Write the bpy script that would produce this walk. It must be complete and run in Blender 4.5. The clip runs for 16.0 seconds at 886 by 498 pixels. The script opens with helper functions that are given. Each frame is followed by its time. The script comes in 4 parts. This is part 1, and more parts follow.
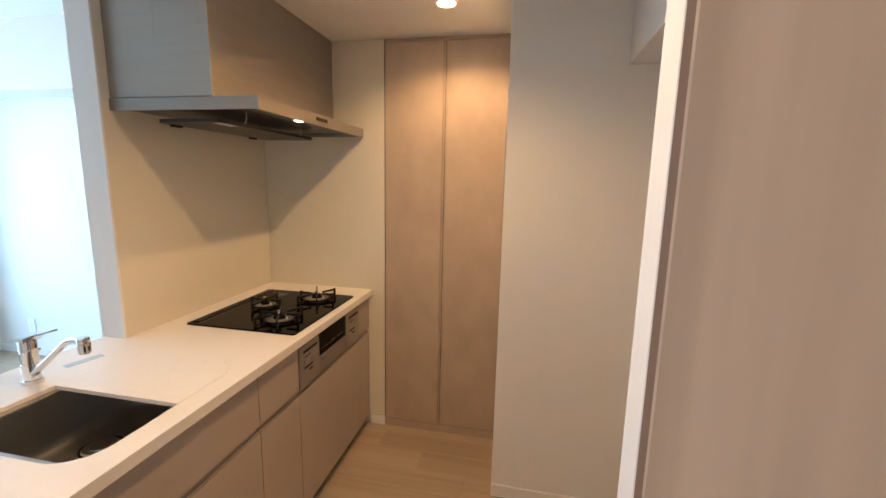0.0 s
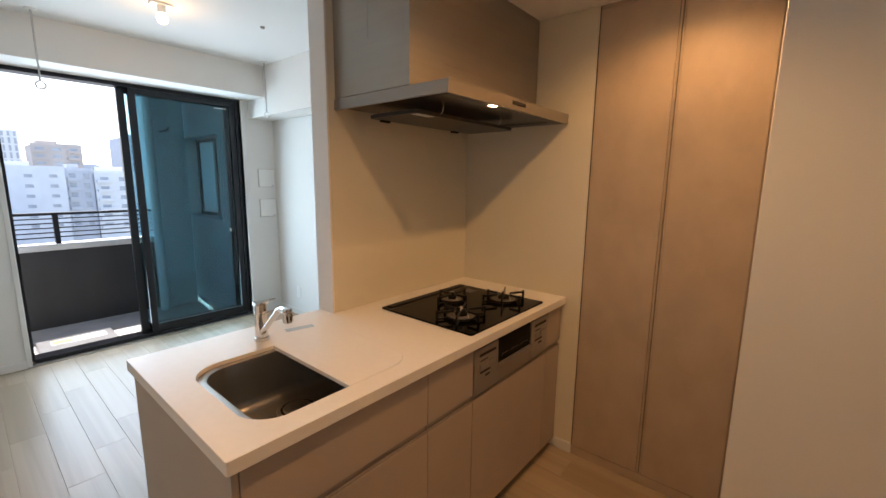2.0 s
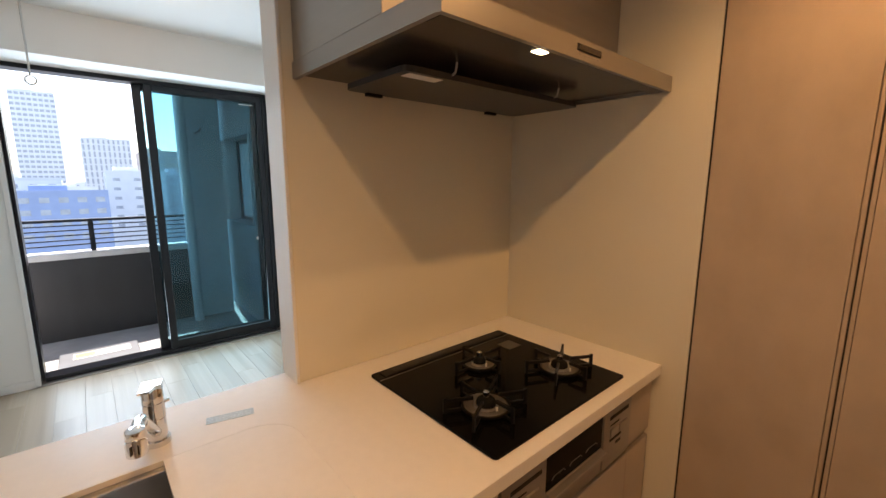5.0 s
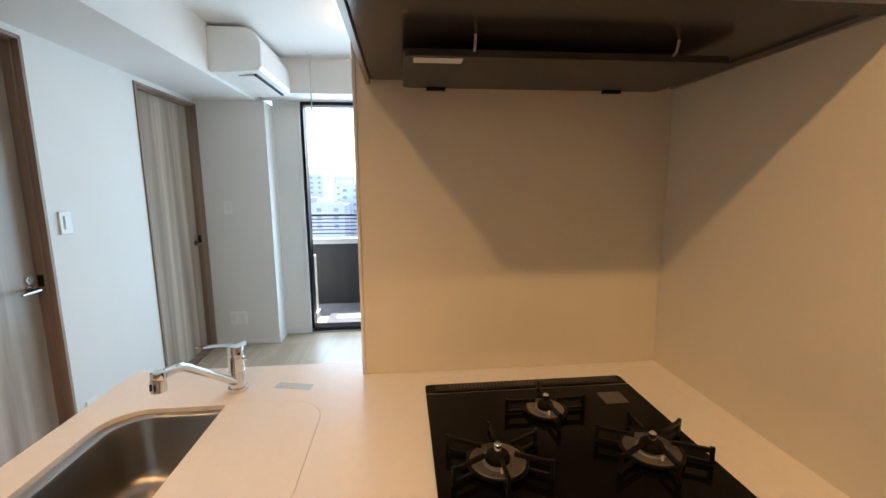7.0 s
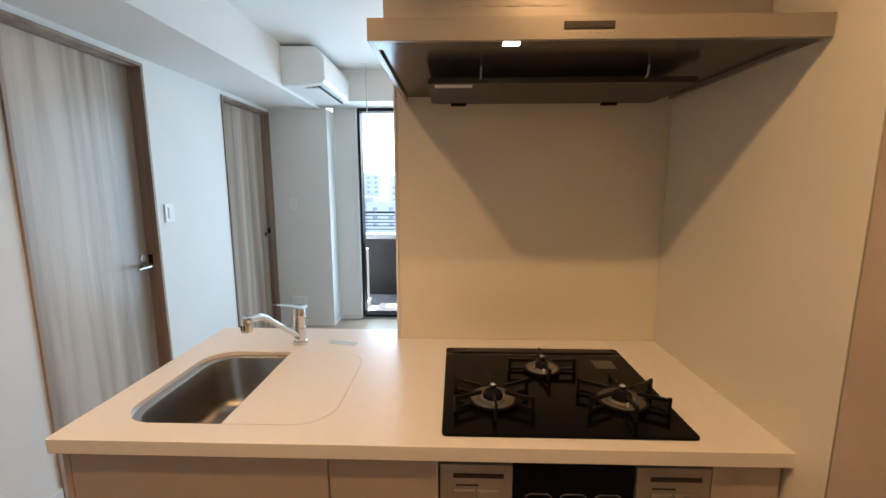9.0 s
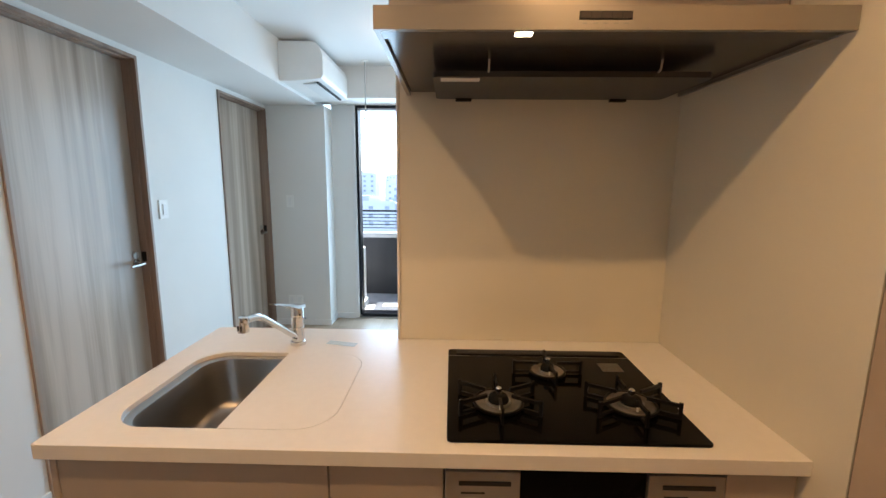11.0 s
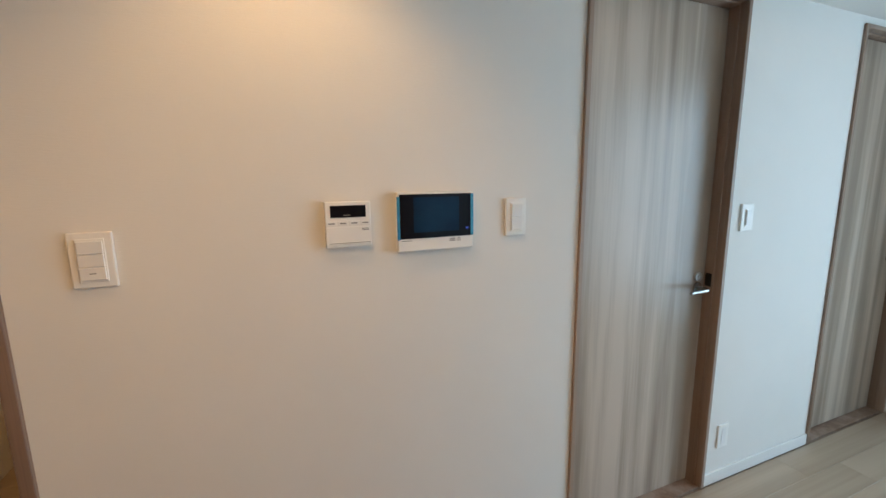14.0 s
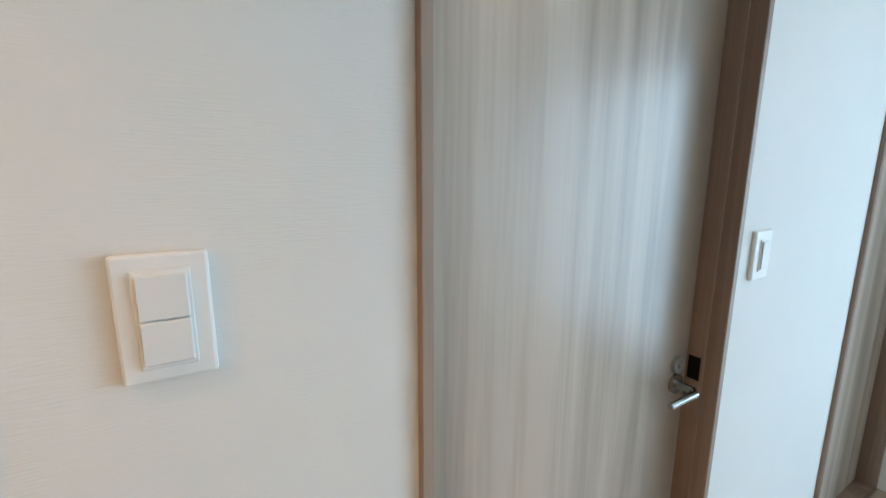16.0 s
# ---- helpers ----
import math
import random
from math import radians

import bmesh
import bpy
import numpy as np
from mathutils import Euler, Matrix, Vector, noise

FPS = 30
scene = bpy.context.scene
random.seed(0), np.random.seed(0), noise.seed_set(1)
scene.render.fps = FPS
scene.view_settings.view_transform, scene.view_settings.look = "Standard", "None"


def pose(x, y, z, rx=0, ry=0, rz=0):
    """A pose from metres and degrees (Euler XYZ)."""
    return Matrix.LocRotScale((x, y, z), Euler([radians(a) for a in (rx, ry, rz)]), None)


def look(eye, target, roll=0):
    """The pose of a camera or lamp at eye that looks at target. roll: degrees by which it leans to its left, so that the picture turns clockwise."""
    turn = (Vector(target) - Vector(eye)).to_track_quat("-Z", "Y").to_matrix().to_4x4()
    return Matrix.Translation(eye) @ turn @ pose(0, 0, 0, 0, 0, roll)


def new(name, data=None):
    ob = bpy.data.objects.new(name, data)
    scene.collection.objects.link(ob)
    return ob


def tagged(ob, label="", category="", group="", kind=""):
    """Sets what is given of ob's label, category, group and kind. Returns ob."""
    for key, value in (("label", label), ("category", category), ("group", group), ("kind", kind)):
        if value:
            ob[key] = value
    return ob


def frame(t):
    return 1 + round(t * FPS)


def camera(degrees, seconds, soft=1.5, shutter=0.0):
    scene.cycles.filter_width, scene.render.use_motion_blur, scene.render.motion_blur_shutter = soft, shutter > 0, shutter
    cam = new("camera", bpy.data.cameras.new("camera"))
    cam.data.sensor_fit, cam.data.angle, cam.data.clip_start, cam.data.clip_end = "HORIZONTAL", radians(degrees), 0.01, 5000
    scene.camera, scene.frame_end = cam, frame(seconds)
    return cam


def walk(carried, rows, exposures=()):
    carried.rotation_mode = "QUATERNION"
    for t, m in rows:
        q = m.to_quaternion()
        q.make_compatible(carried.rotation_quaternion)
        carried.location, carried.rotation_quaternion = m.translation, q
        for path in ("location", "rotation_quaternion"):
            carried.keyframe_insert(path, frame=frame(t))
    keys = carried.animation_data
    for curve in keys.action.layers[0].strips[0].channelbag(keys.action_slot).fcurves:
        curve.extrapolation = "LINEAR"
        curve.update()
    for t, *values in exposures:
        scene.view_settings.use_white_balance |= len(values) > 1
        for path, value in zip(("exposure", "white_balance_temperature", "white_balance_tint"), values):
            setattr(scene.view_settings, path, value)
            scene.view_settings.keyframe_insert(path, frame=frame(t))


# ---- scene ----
cam = camera(94.1, 16.0)
PATH = [
    (0, (0.86, 0.318, 1.485), (0.471, 2.253, 1.158), 1.2),
    (0.5, (0.813, 0.465, 1.453), (0.169, 2.332, 1.141), 0.9),
    (1, (0.794, 0.551, 1.45), (-0.109, 2.305, 1.124), 0.8),
    (1.5, (0.815, 0.552, 1.427), (-0.305, 2.178, 1.109), 0.5),
    (2, (0.834, 0.552, 1.433), (-0.437, 2.061, 1.105), 0.7),
    (2.5, (0.825, 0.553, 1.428), (-0.534, 1.986, 1.109), 0.6),
    (3, (0.788, 0.567, 1.424), (-0.607, 1.965, 1.107), 0.5),
    (3.5, (0.732, 0.617, 1.426), (-0.672, 2.004, 1.105), 0.5),
    (3.7, (0.712, 0.656, 1.426), (-0.689, 2.045, 1.102), 0.5),
    (6, (0.382, 1.534, 1.462), (-1.358, 2.463, 1.131), -0.2),
    (6.5, (0.416, 1.641, 1.441), (-1.477, 2.206, 1.129), -0.0),
    (7, (0.574, 1.707, 1.433), (-1.393, 1.899, 1.125), -0.3),
    (7.5, (0.72, 1.697, 1.443), (-1.256, 1.682, 1.134), -0.3),
    (8, (0.796, 1.717, 1.443), (-1.178, 1.616, 1.137), -0.3),
    (8.5, (0.825, 1.764, 1.427), (-1.15, 1.663, 1.126), -0.0),
    (9, (0.836, 1.792, 1.424), (-1.14, 1.732, 1.118), -0.0),
    (11.3, (0.783, 1.763, 1.417), (-1.192, 1.723, 1.108), 0.5),
    (11.5, (0.741, 1.76, 1.421), (-1.232, 1.674, 1.105), 0.3),
    (12, (0.565, 1.736, 1.427), (-1.375, 1.371, 1.11), 0.2),
    (12.5, (0.403, 1.667, 1.419), (-1.375, 0.81, 1.098), -0.2),
    (13, (0.29, 1.557, 1.416), (-1.16, 0.215, 1.106), -0.5),
    (13.5, (0.218, 1.407, 1.417), (-0.824, -0.269, 1.096), -0.3),
    (14, (0.169, 1.136, 1.424), (-0.578, -0.69, 1.095), -0.7),
    (14.5, (0.083, 0.861, 1.443), (-0.552, -1.001, 1.085), -0.2),
    (15, (-0.103, 0.641, 1.447), (-0.759, -1.207, 1.056), 0.0),
    (15.5, (-0.305, 0.518, 1.431), (-1.167, -1.248, 1.064), 0.3),
    (16, (-0.58, 0.442, 1.436), (-1.577, -1.254, 1.075), 0.2),
]
EXPOSURES = [(0.0, 2.62, 5850, 10), (0.5, 2.57, 5450, 8), (1.0, 2.40, 5900, 10), (1.5, 2.07, 6800, 14), (2.5, 1.93, 7200, 19), (3.5, 1.93, 7500, 20), (6.0, 2.1, 6800, 15),
             (8.0, 2.25, 6450, 12), (12.0, 2.17, 6100, 10), (13.0, 1.83, 6350, 9), (13.5, 1.8, 6800, 12), (14.0, 2.03, 6300, 9), (14.5, 2.16, 6000, 8), (15.5, 2.24, 5700, 6), (16.0, 2.31, 6150, 8)]
walk(cam, [(t, look(eye, target, roll)) for t, eye, target, roll in PATH], EXPOSURES)

# ---- light: sky, sun, lamps ----
world = bpy.data.worlds.new("sky")
scene.world = world
world.use_nodes = True
wn, wl = world.node_tree.nodes, world.node_tree.links
wn.clear()
sky = wn.new("ShaderNodeTexSky")
sky.sky_type, sky.sun_disc = "NISHITA", False
sky.sun_elevation, sky.sun_rotation = radians(62), radians(-85)
sky.dust_density, sky.air_density, sky.altitude = 1.0, 1.0, 50
bgn = wn.new("ShaderNodeBackground")
bgn.inputs["Strength"].default_value = 0.15
wo = wn.new("ShaderNodeOutputWorld")
wl.new(sky.outputs[0], bgn.inputs[0])
wl.new(bgn.outputs[0], wo.inputs[0])


def lamp(name, kind, energy, color, m, **more):
    data = bpy.data.lights.new(name, kind)
    data.energy, data.color = energy, color
    for k, v in more.items():
        if k == "size":
            data.size = v
        elif k == "size_y":
            data.shape, data.size_y = "RECTANGLE", v
        elif k == "radius":
            data.shadow_soft_size = v
        elif k == "spot":
            data.spot_size, data.spot_blend = radians(v), 0.6
        elif k == "angle":
            data.angle = radians(v)
        elif k == "spread":
            data.spread = radians(v)
    ob = new(name, data)
    ob.matrix_world = m
    return ob


WARM = (1.0, 0.56, 0.225)
lamp("sun", "SUN", 4.0, (1.0, 0.95, 0.88), look((-10, 1.0, 18.8), (0, 0, 0)), angle=0.5)
lamp("window_daylight", "AREA", 11.2, (0.56, 0.80, 1.0), look((-3.435, 1.64, 1.12), (0.0, 1.64, 0.9)), size=1.6, size_y=2.0, spread=170)
for px, py, e in ((0.487, 1.244, 5.9), (0.487, 2.14, 3.8), (0.12, 0.36, 3.0)):
    lamp("downlight_lamp", "SPOT", e, WARM, pose(px, py, 2.2), radius=0.02, spot=150 if py > 1 else 128)
lamp("bulb_lamp", "POINT", 0.32, WARM, pose(-2.2, 1.50, 2.33), radius=0.03)
lamp("hallway_lamp", "POINT", 1.2, WARM, pose(1.05, -0.9, 2.0), radius=0.05)
lamp("hood_lamp_glow", "SPOT", 0.13, WARM, pose(-0.070, 1.905, 1.70), radius=0.015, spot=140)


# ---- materials ----
def mat(name, color, rough=0.5, metal=0.0, color2=None, scale=(8, 8, 8), detail=3.0, bump=0.0, bscale=(200, 200, 200),
        rand=0.0, contrast=(0.3, 0.7), coat=0.0, bdist=0.001, rough_var=0.0, wear=0.06, spec=0.5):
    m = bpy.data.materials.new(name)
    m.use_nodes = True
    n, l = m.node_tree.nodes, m.node_tree.links
    b = n["Principled BSDF"]
    b.inputs["Roughness"].default_value, b.inputs["Metallic"].default_value = rough, metal
    b.inputs["Coat Weight"].default_value, b.inputs["Specular IOR Level"].default_value = coat, spec
    tc = n.new("ShaderNodeTexCoord")
    src = tc.outputs["Object"]
    if rand:
        oi = n.new("ShaderNodeObjectInfo")
        mul = n.new("ShaderNodeMath")
        mul.operation = "MULTIPLY"
        mul.inputs[1].default_value = 37.0
        l.new(oi.outputs["Random"], mul.inputs[0])
        add = n.new("ShaderNodeVectorMath")
        l.new(src, add.inputs[0])
        l.new(mul.outputs[0], add.inputs[1])
        src = add.outputs[0]
    mp = n.new("ShaderNodeMapping")
    mp.inputs["Scale"].default_value = scale
    l.new(src, mp.inputs[0])
    nz = n.new("ShaderNodeTexNoise")
    nz.inputs["Scale"].default_value, nz.inputs["Detail"].default_value = 1.0, detail
    l.new(mp.outputs[0], nz.inputs["Vector"])
    cr = n.new("ShaderNodeValToRGB")
    c2 = color2 or tuple(c * (1 - wear) for c in color)
    cr.color_ramp.elements[0].position, cr.color_ramp.elements[1].position = contrast
    cr.color_ramp.elements[0].color, cr.color_ramp.elements[1].color = (*c2, 1), (*color, 1)
    l.new(nz.outputs["Fac"], cr.inputs[0])
    out = cr.outputs[0]
    if rand:
        hs = n.new("ShaderNodeHueSaturation")
        mr = n.new("ShaderNodeMapRange")
        mr.inputs["To Min"].default_value, mr.inputs["To Max"].default_value = 1 - rand, 1 + rand
        l.new(oi.outputs["Random"], mr.inputs["Value"])
        l.new(mr.outputs[0], hs.inputs["Value"])
        l.new(out, hs.inputs["Color"])
        out = hs.outputs[0]
    l.new(out, b.inputs["Base Color"])
    if rough_var:
        rr_ = n.new("ShaderNodeMapRange")
        rr_.inputs["To Min"].default_value, rr_.inputs["To Max"].default_value = rough - rough_var, rough + rough_var
        l.new(nz.outputs["Fac"], rr_.inputs["Value"])
        l.new(rr_.outputs[0], b.inputs["Roughness"])
    if bump:
        mp2 = n.new("ShaderNodeMapping")
        mp2.inputs["Scale"].default_value = bscale
        l.new(src, mp2.inputs[0])
        nb = n.new("ShaderNodeTexNoise")
        nb.inputs["Scale"].default_value, nb.inputs["Detail"].default_value = 1.0, 2.0
        l.new(mp2.outputs[0], nb.inputs["Vector"])
        bp = n.new("ShaderNodeBump")
        bp.inputs["Strength"].default_value, bp.inputs["Distance"].default_value = bump, bdist
        l.new(nb.outputs["Fac"], bp.inputs["Height"])
        l.new(bp.outputs[0], b.inputs["Normal"])
    return m


def wood(name, base, dark, light, rough=0.45, along="z", rand=0.0, fine=1.0, wide=1.0, streak=0.3):
    """Streaked printed wood, the grain along one axis."""
    m = bpy.data.materials.new(name)
    m.use_nodes = True
    n, l = m.node_tree.nodes, m.node_tree.links
    b = n["Principled BSDF"]
    b.inputs["Roughness"].default_value = rough
    tc = n.new("ShaderNodeTexCoord")
    src = tc.outputs["Object"]
    oi = n.new("ShaderNodeObjectInfo")
    if rand:
        mul = n.new("ShaderNodeMath")
        mul.operation = "MULTIPLY"
        mul.inputs[1].default_value = 53.0
        l.new(oi.outputs["Random"], mul.inputs[0])
        add = n.new("ShaderNodeVectorMath")
        l.new(src, add.inputs[0])
        l.new(mul.outputs[0], add.inputs[1])
        src = add.outputs[0]

    def layer(across, length, detail, dist):
        mp = n.new("ShaderNodeMapping")
        mp.inputs["Scale"].default_value = {"z": (across, across, length), "x": (length, across, across), "y": (across, length, across)}[along]
        l.new(src, mp.inputs[0])
        nz = n.new("ShaderNodeTexNoise")
        nz.inputs["Scale"].default_value, nz.inputs["Detail"].default_value = 1.0, detail
        nz.inputs["Distortion"].default_value = dist
        l.new(mp.outputs[0], nz.inputs["Vector"])
        return nz.outputs["Fac"]

    a, c, d = layer(9 * wide, 0.30, 1.5, 0.2), layer(38 * fine, 0.7, 2.5, 0.35), layer(240 * fine, 5, 2.0, 0.0)
    cr = n.new("ShaderNodeValToRGB")
    cr.color_ramp.elements[0].position, cr.color_ramp.elements[1].position = 0.39, 0.61
    cr.color_ramp.elements[0].color, cr.color_ramp.elements[1].color = (*dark, 1), (*light, 1)
    e = cr.color_ramp.elements.new(0.5)
    e.color = (*base, 1)
    mix = n.new("ShaderNodeMix")
    mix.inputs[0].default_value = streak
    l.new(a, mix.inputs[2])
    l.new(c, mix.inputs[3])
    mix2 = n.new("ShaderNodeMix")
    mix2.inputs[0].default_value = 0.10
    l.new(mix.outputs[0], mix2.inputs[2])
    l.new(d, mix2.inputs[3])
    l.new(mix2.outputs[0], cr.inputs[0])
    out = cr.outputs[0]
    if rand:
        hs = n.new("ShaderNodeHueSaturation")
        mr = n.new("ShaderNodeMapRange")
        mr.inputs["To Min"].default_value, mr.inputs["To Max"].default_value = 1 - rand, 1 + rand
        l.new(oi.outputs["Random"], mr.inputs["Value"])
        l.new(mr.outputs[0], hs.inputs["Value"])
        l.new(out, hs.inputs["Color"])
        out = hs.outputs[0]
    l.new(out, b.inputs["Base Color"])
    bp = n.new("ShaderNodeBump")
    bp.inputs["Strength"].default_value, bp.inputs["Distance"].default_value = 0.25, 0.0006
    l.new(c, bp.inputs["Height"])
    l.new(bp.outputs[0], b.inputs["Normal"])
    return m


def glass_mat(name, tint, refl=0.12):
    m = bpy.data.materials.new(name)
    m.use_nodes = True
    n, l = m.node_tree.nodes, m.node_tree.links
    n.clear()
    o = n.new("ShaderNodeOutputMaterial")
    t, g, mx, f = n.new("ShaderNodeBsdfTransparent"), n.new("ShaderNodeBsdfGlossy"), n.new("ShaderNodeMixShader"), n.new("ShaderNodeLayerWeight")
    t.inputs[0].default_value = (*tint, 1)
    g.inputs["Roughness"].default_value = 0.01
    pw, ml, ad = n.new("ShaderNodeMath"), n.new("ShaderNodeMath"), n.new("ShaderNodeMath")
    pw.operation, ml.operation, ad.operation = "POWER", "MULTIPLY", "ADD"
    pw.inputs[1].default_value, ml.inputs[1].default_value, ad.inputs[1].default_value = 5.0, 0.5, 0.03
    l.new(f.outputs["Facing"], pw.inputs[0])
    l.new(pw.outputs[0], ml.inputs[0])
    l.new(ml.outputs[0], ad.inputs[0])
    l.new(ad.outputs[0], mx.inputs[0])
    l.new(t.outputs[0], mx.inputs[1])
    l.new(g.outputs[0], mx.inputs[2])
    l.new(mx.outputs[0], o.inputs[0])
    return m


def glow_mat(name, color, strength):
    m = bpy.data.materials.new(name)
    m.use_nodes = True
    b = m.node_tree.nodes["Principled BSDF"]
    b.inputs["Base Color"].default_value = (*color, 1)
    b.inputs["Emission Color"].default_value, b.inputs["Emission Strength"].default_value = (*color, 1), strength
    return m


WALL = mat("wallpaper", (0.79, 0.775, 0.745), 0.8, bump=0.5, bscale=(60, 60, 420), scale=(2, 2, 2), wear=0.03, bdist=0.0008)
WALLX = mat("wallpaper_woven", (0.80, 0.785, 0.75), 0.8, bump=0.32, bscale=(35, 35, 480), scale=(3, 3, 3), wear=0.03, bdist=0.0012)
CEIL = mat("ceiling_paper", (0.82, 0.81, 0.79), 0.85, bump=0.3, bscale=(150, 150, 150), scale=(2, 2, 2), wear=0.02)
TRIMW = mat("white_trim", (0.80, 0.79, 0.77), 0.45, scale=(6, 6, 6), wear=0.03)
PLANK = wood("plank_oak", (0.42, 0.33, 0.24), (0.37, 0.285, 0.20), (0.46, 0.37, 0.275), 0.32, "x", rand=0.03, wide=1.3)
GROUT = mat("plank_joint", (0.34, 0.27, 0.21), 0.8)
DOORW = wood("door_oak", (0.435, 0.352, 0.280), (0.29, 0.225, 0.172), (0.58, 0.488, 0.405), 0.30, "z", wide=1.2, fine=0.5, streak=0.32)
CASEW = wood("casing_oak", (0.29, 0.20, 0.15), (0.21, 0.135, 0.095), (0.37, 0.275, 0.215), 0.45, "z", fine=1.2)
CAB = mat("cabinet_greige", (0.48, 0.40, 0.33), 0.42, scale=(5, 5, 5), detail=6, wear=0.07, bump=0.1, bscale=(300, 300, 300), bdist=0.0004)
CABT = mat("cabinet_mottled", (0.50, 0.40, 0.31), 0.5, color2=(0.43, 0.34, 0.26), scale=(9, 9, 6), detail=7, bump=0.15, bscale=(260, 260, 260), bdist=0.0004)
CABD = mat("cabinet_channel", (0.33, 0.28, 0.24), 0.4, scale=(5, 5, 5))
# plinth colour; also painted into gaps and slots as their shade
DARK = mat("plinth_and_gap_shade", (0.03, 0.026, 0.022), 0.8)
COUNTER = mat("counter_white", (0.86, 0.825, 0.775), 0.28, scale=(40, 40, 40), detail=6, wear=0.03)
SPLASH = mat("splash_panel", (0.74, 0.695, 0.585), 0.22, scale=(2, 2, 2), wear=0.03, rough_var=0.03, coat=0.2)
STEEL = mat("brushed_steel", (0.48, 0.46, 0.43), 0.33, 1.0, scale=(12, 12, 12), wear=0.03)
HOODM = mat("hood_silver", (0.38, 0.345, 0.305), 0.40, 0.7, scale=(2, 2, 60), bump=0.06, bscale=(4, 4, 400), bdist=0.0002, wear=0.05)
LIP = mat("hood_lip", (0.31, 0.287, 0.26), 0.34, 0.6, scale=(2, 2, 60), wear=0.04)
HOODD = mat("hood_underside", (0.062, 0.053, 0.050), 0.2, 0.4, scale=(4, 4, 4), wear=0.1)
HOODP = mat("hood_baffle", (0.042, 0.039, 0.039), 0.36, 0.3, scale=(4, 4, 4), wear=0.1)
CHROME = mat("chrome", (0.78, 0.78, 0.78), 0.07, 1.0, scale=(9, 9, 9), wear=0.03)
LEVERM = mat("lever_metal", (0.42, 0.41, 0.40), 0.26, 1.0, scale=(9, 9, 9), wear=0.05)
GLASSK = mat("black_glass", (0.004, 0.0035, 0.0035), 0.07, spec=0.08, scale=(6, 6, 6), wear=0.2)
IRON = mat("black_enamel", (0.006, 0.0055, 0.0055), 0.4, spec=0.25, bump=0.2, bscale=(400, 400, 400), scale=(30, 30, 30), wear=0.2)
CAPM = mat("burner_cap_enamel", (0.005, 0.0045, 0.004), 0.6, spec=0.12, scale=(60, 60, 60), wear=0.2)
BURNM = mat("burner_alloy", (0.29, 0.27, 0.25), 0.38, 0.9, scale=(60, 60, 60), wear=0.2)
GRILLM = mat("grill_silver", (0.40, 0.375, 0.35), 0.35, 0.7, scale=(3, 60, 60), wear=0.05)
PLASTIC = mat("white_plastic", (0.87, 0.86, 0.83), 0.35, scale=(20, 20, 20), wear=0.02)
PLASTIC2 = mat("pale_plastic", (0.82, 0.815, 0.80), 0.4, scale=(20, 20, 20), wear=0.02)
SCREEN = mat("monitor_glass", (0.006, 0.007, 0.012), 0.07, spec=0.2, scale=(5, 5, 5))
BLUE = mat("blue_film", (0.06, 0.34, 0.58), 0.25, scale=(60, 60, 60), wear=0.3)
# blue base colour stands in for the window mirrored in the film
LCD = mat("lcd_reflection_blue", (0.006, 0.038, 0.080), 0.10, 0.4, spec=0.4, scale=(9, 9, 9), color2=(0.004, 0.022, 0.055))
RODM = mat("rod_metal", (0.50, 0.50, 0.49), 0.35, 0.6, scale=(20, 20, 20), wear=0.05)
INK = mat("grey_ink", (0.22, 0.22, 0.22), 0.6)
FRAMEK = mat("black_aluminium", (0.015, 0.017, 0.022), 0.35, 0.3, scale=(4, 4, 90), wear=0.1)
GLASS = glass_mat("window_glass", (0.62, 0.79, 0.83))
PARAPET = mat("parapet_grey", (0.035, 0.036, 0.039), 0.6, scale=(6, 6, 2), detail=5, bump=0.2, bscale=(90, 90, 90), wear=0.2)
CONC = mat("balcony_concrete", (0.34, 0.345, 0.36), 0.8, scale=(6, 6, 6), detail=6, bump=0.4, bscale=(160, 160, 160), wear=0.2)
COPING = mat("coping_stone", (0.62, 0.62, 0.62), 0.7, scale=(8, 8, 8), wear=0.1)
TILEW = mat("facade_blue_grey", (0.20, 0.24, 0.265), 0.7, scale=(3, 3, 3), wear=0.1)
PALE = mat("facade_pale", (0.60, 0.66, 0.70), 0.7, scale=(3, 3, 3), wear=0.1)
HATCH = mat("hatch_lid", (0.46, 0.50, 0.56), 0.30, 1.0, scale=(9, 9, 9), wear=0.1)
YELLOW = mat("yellow_label", (0.75, 0.66, 0.10), 0.6)
BULB = glow_mat("lit_bulb", (1.0, 0.66, 0.34), 5.0)
LAMPG = glow_mat("lit_lamp", (1.0, 0.80, 0.50), 4.0)
LED = glow_mat("blue_led", (0.02, 0.05, 0.5), 0.05)
STICK = mat("pale_blue_sticker", (0.60, 0.72, 0.78), 0.4, scale=(150, 150, 20), color2=(0.36, 0.46, 0.52))


# ---- mesh helpers ----
def addbox(bm, x0, x1, y0, y1, z0, z1):
    v = [bm.verts.new((x, y, z)) for z in (z0, z1) for x, y in ((x0, y0), (x1, y0), (x1, y1), (x0, y1))]
    for f in ((3, 2, 1, 0), (4, 5, 6, 7), (0, 1, 5, 4), (1, 2, 6, 5), (2, 3, 7, 6), (3, 0, 4, 7)):
        bm.faces.new([v[i] for i in f])
    return v


def boxes(*bs, bevel=0.0, seg=1):
    bm = bmesh.new()
    for b in bs:
        addbox(bm, *b)
    if bevel:
        bmesh.ops.bevel(bm, geom=bm.edges[:], offset=bevel, segments=seg, affect="EDGES", profile=0.5)
    return bm


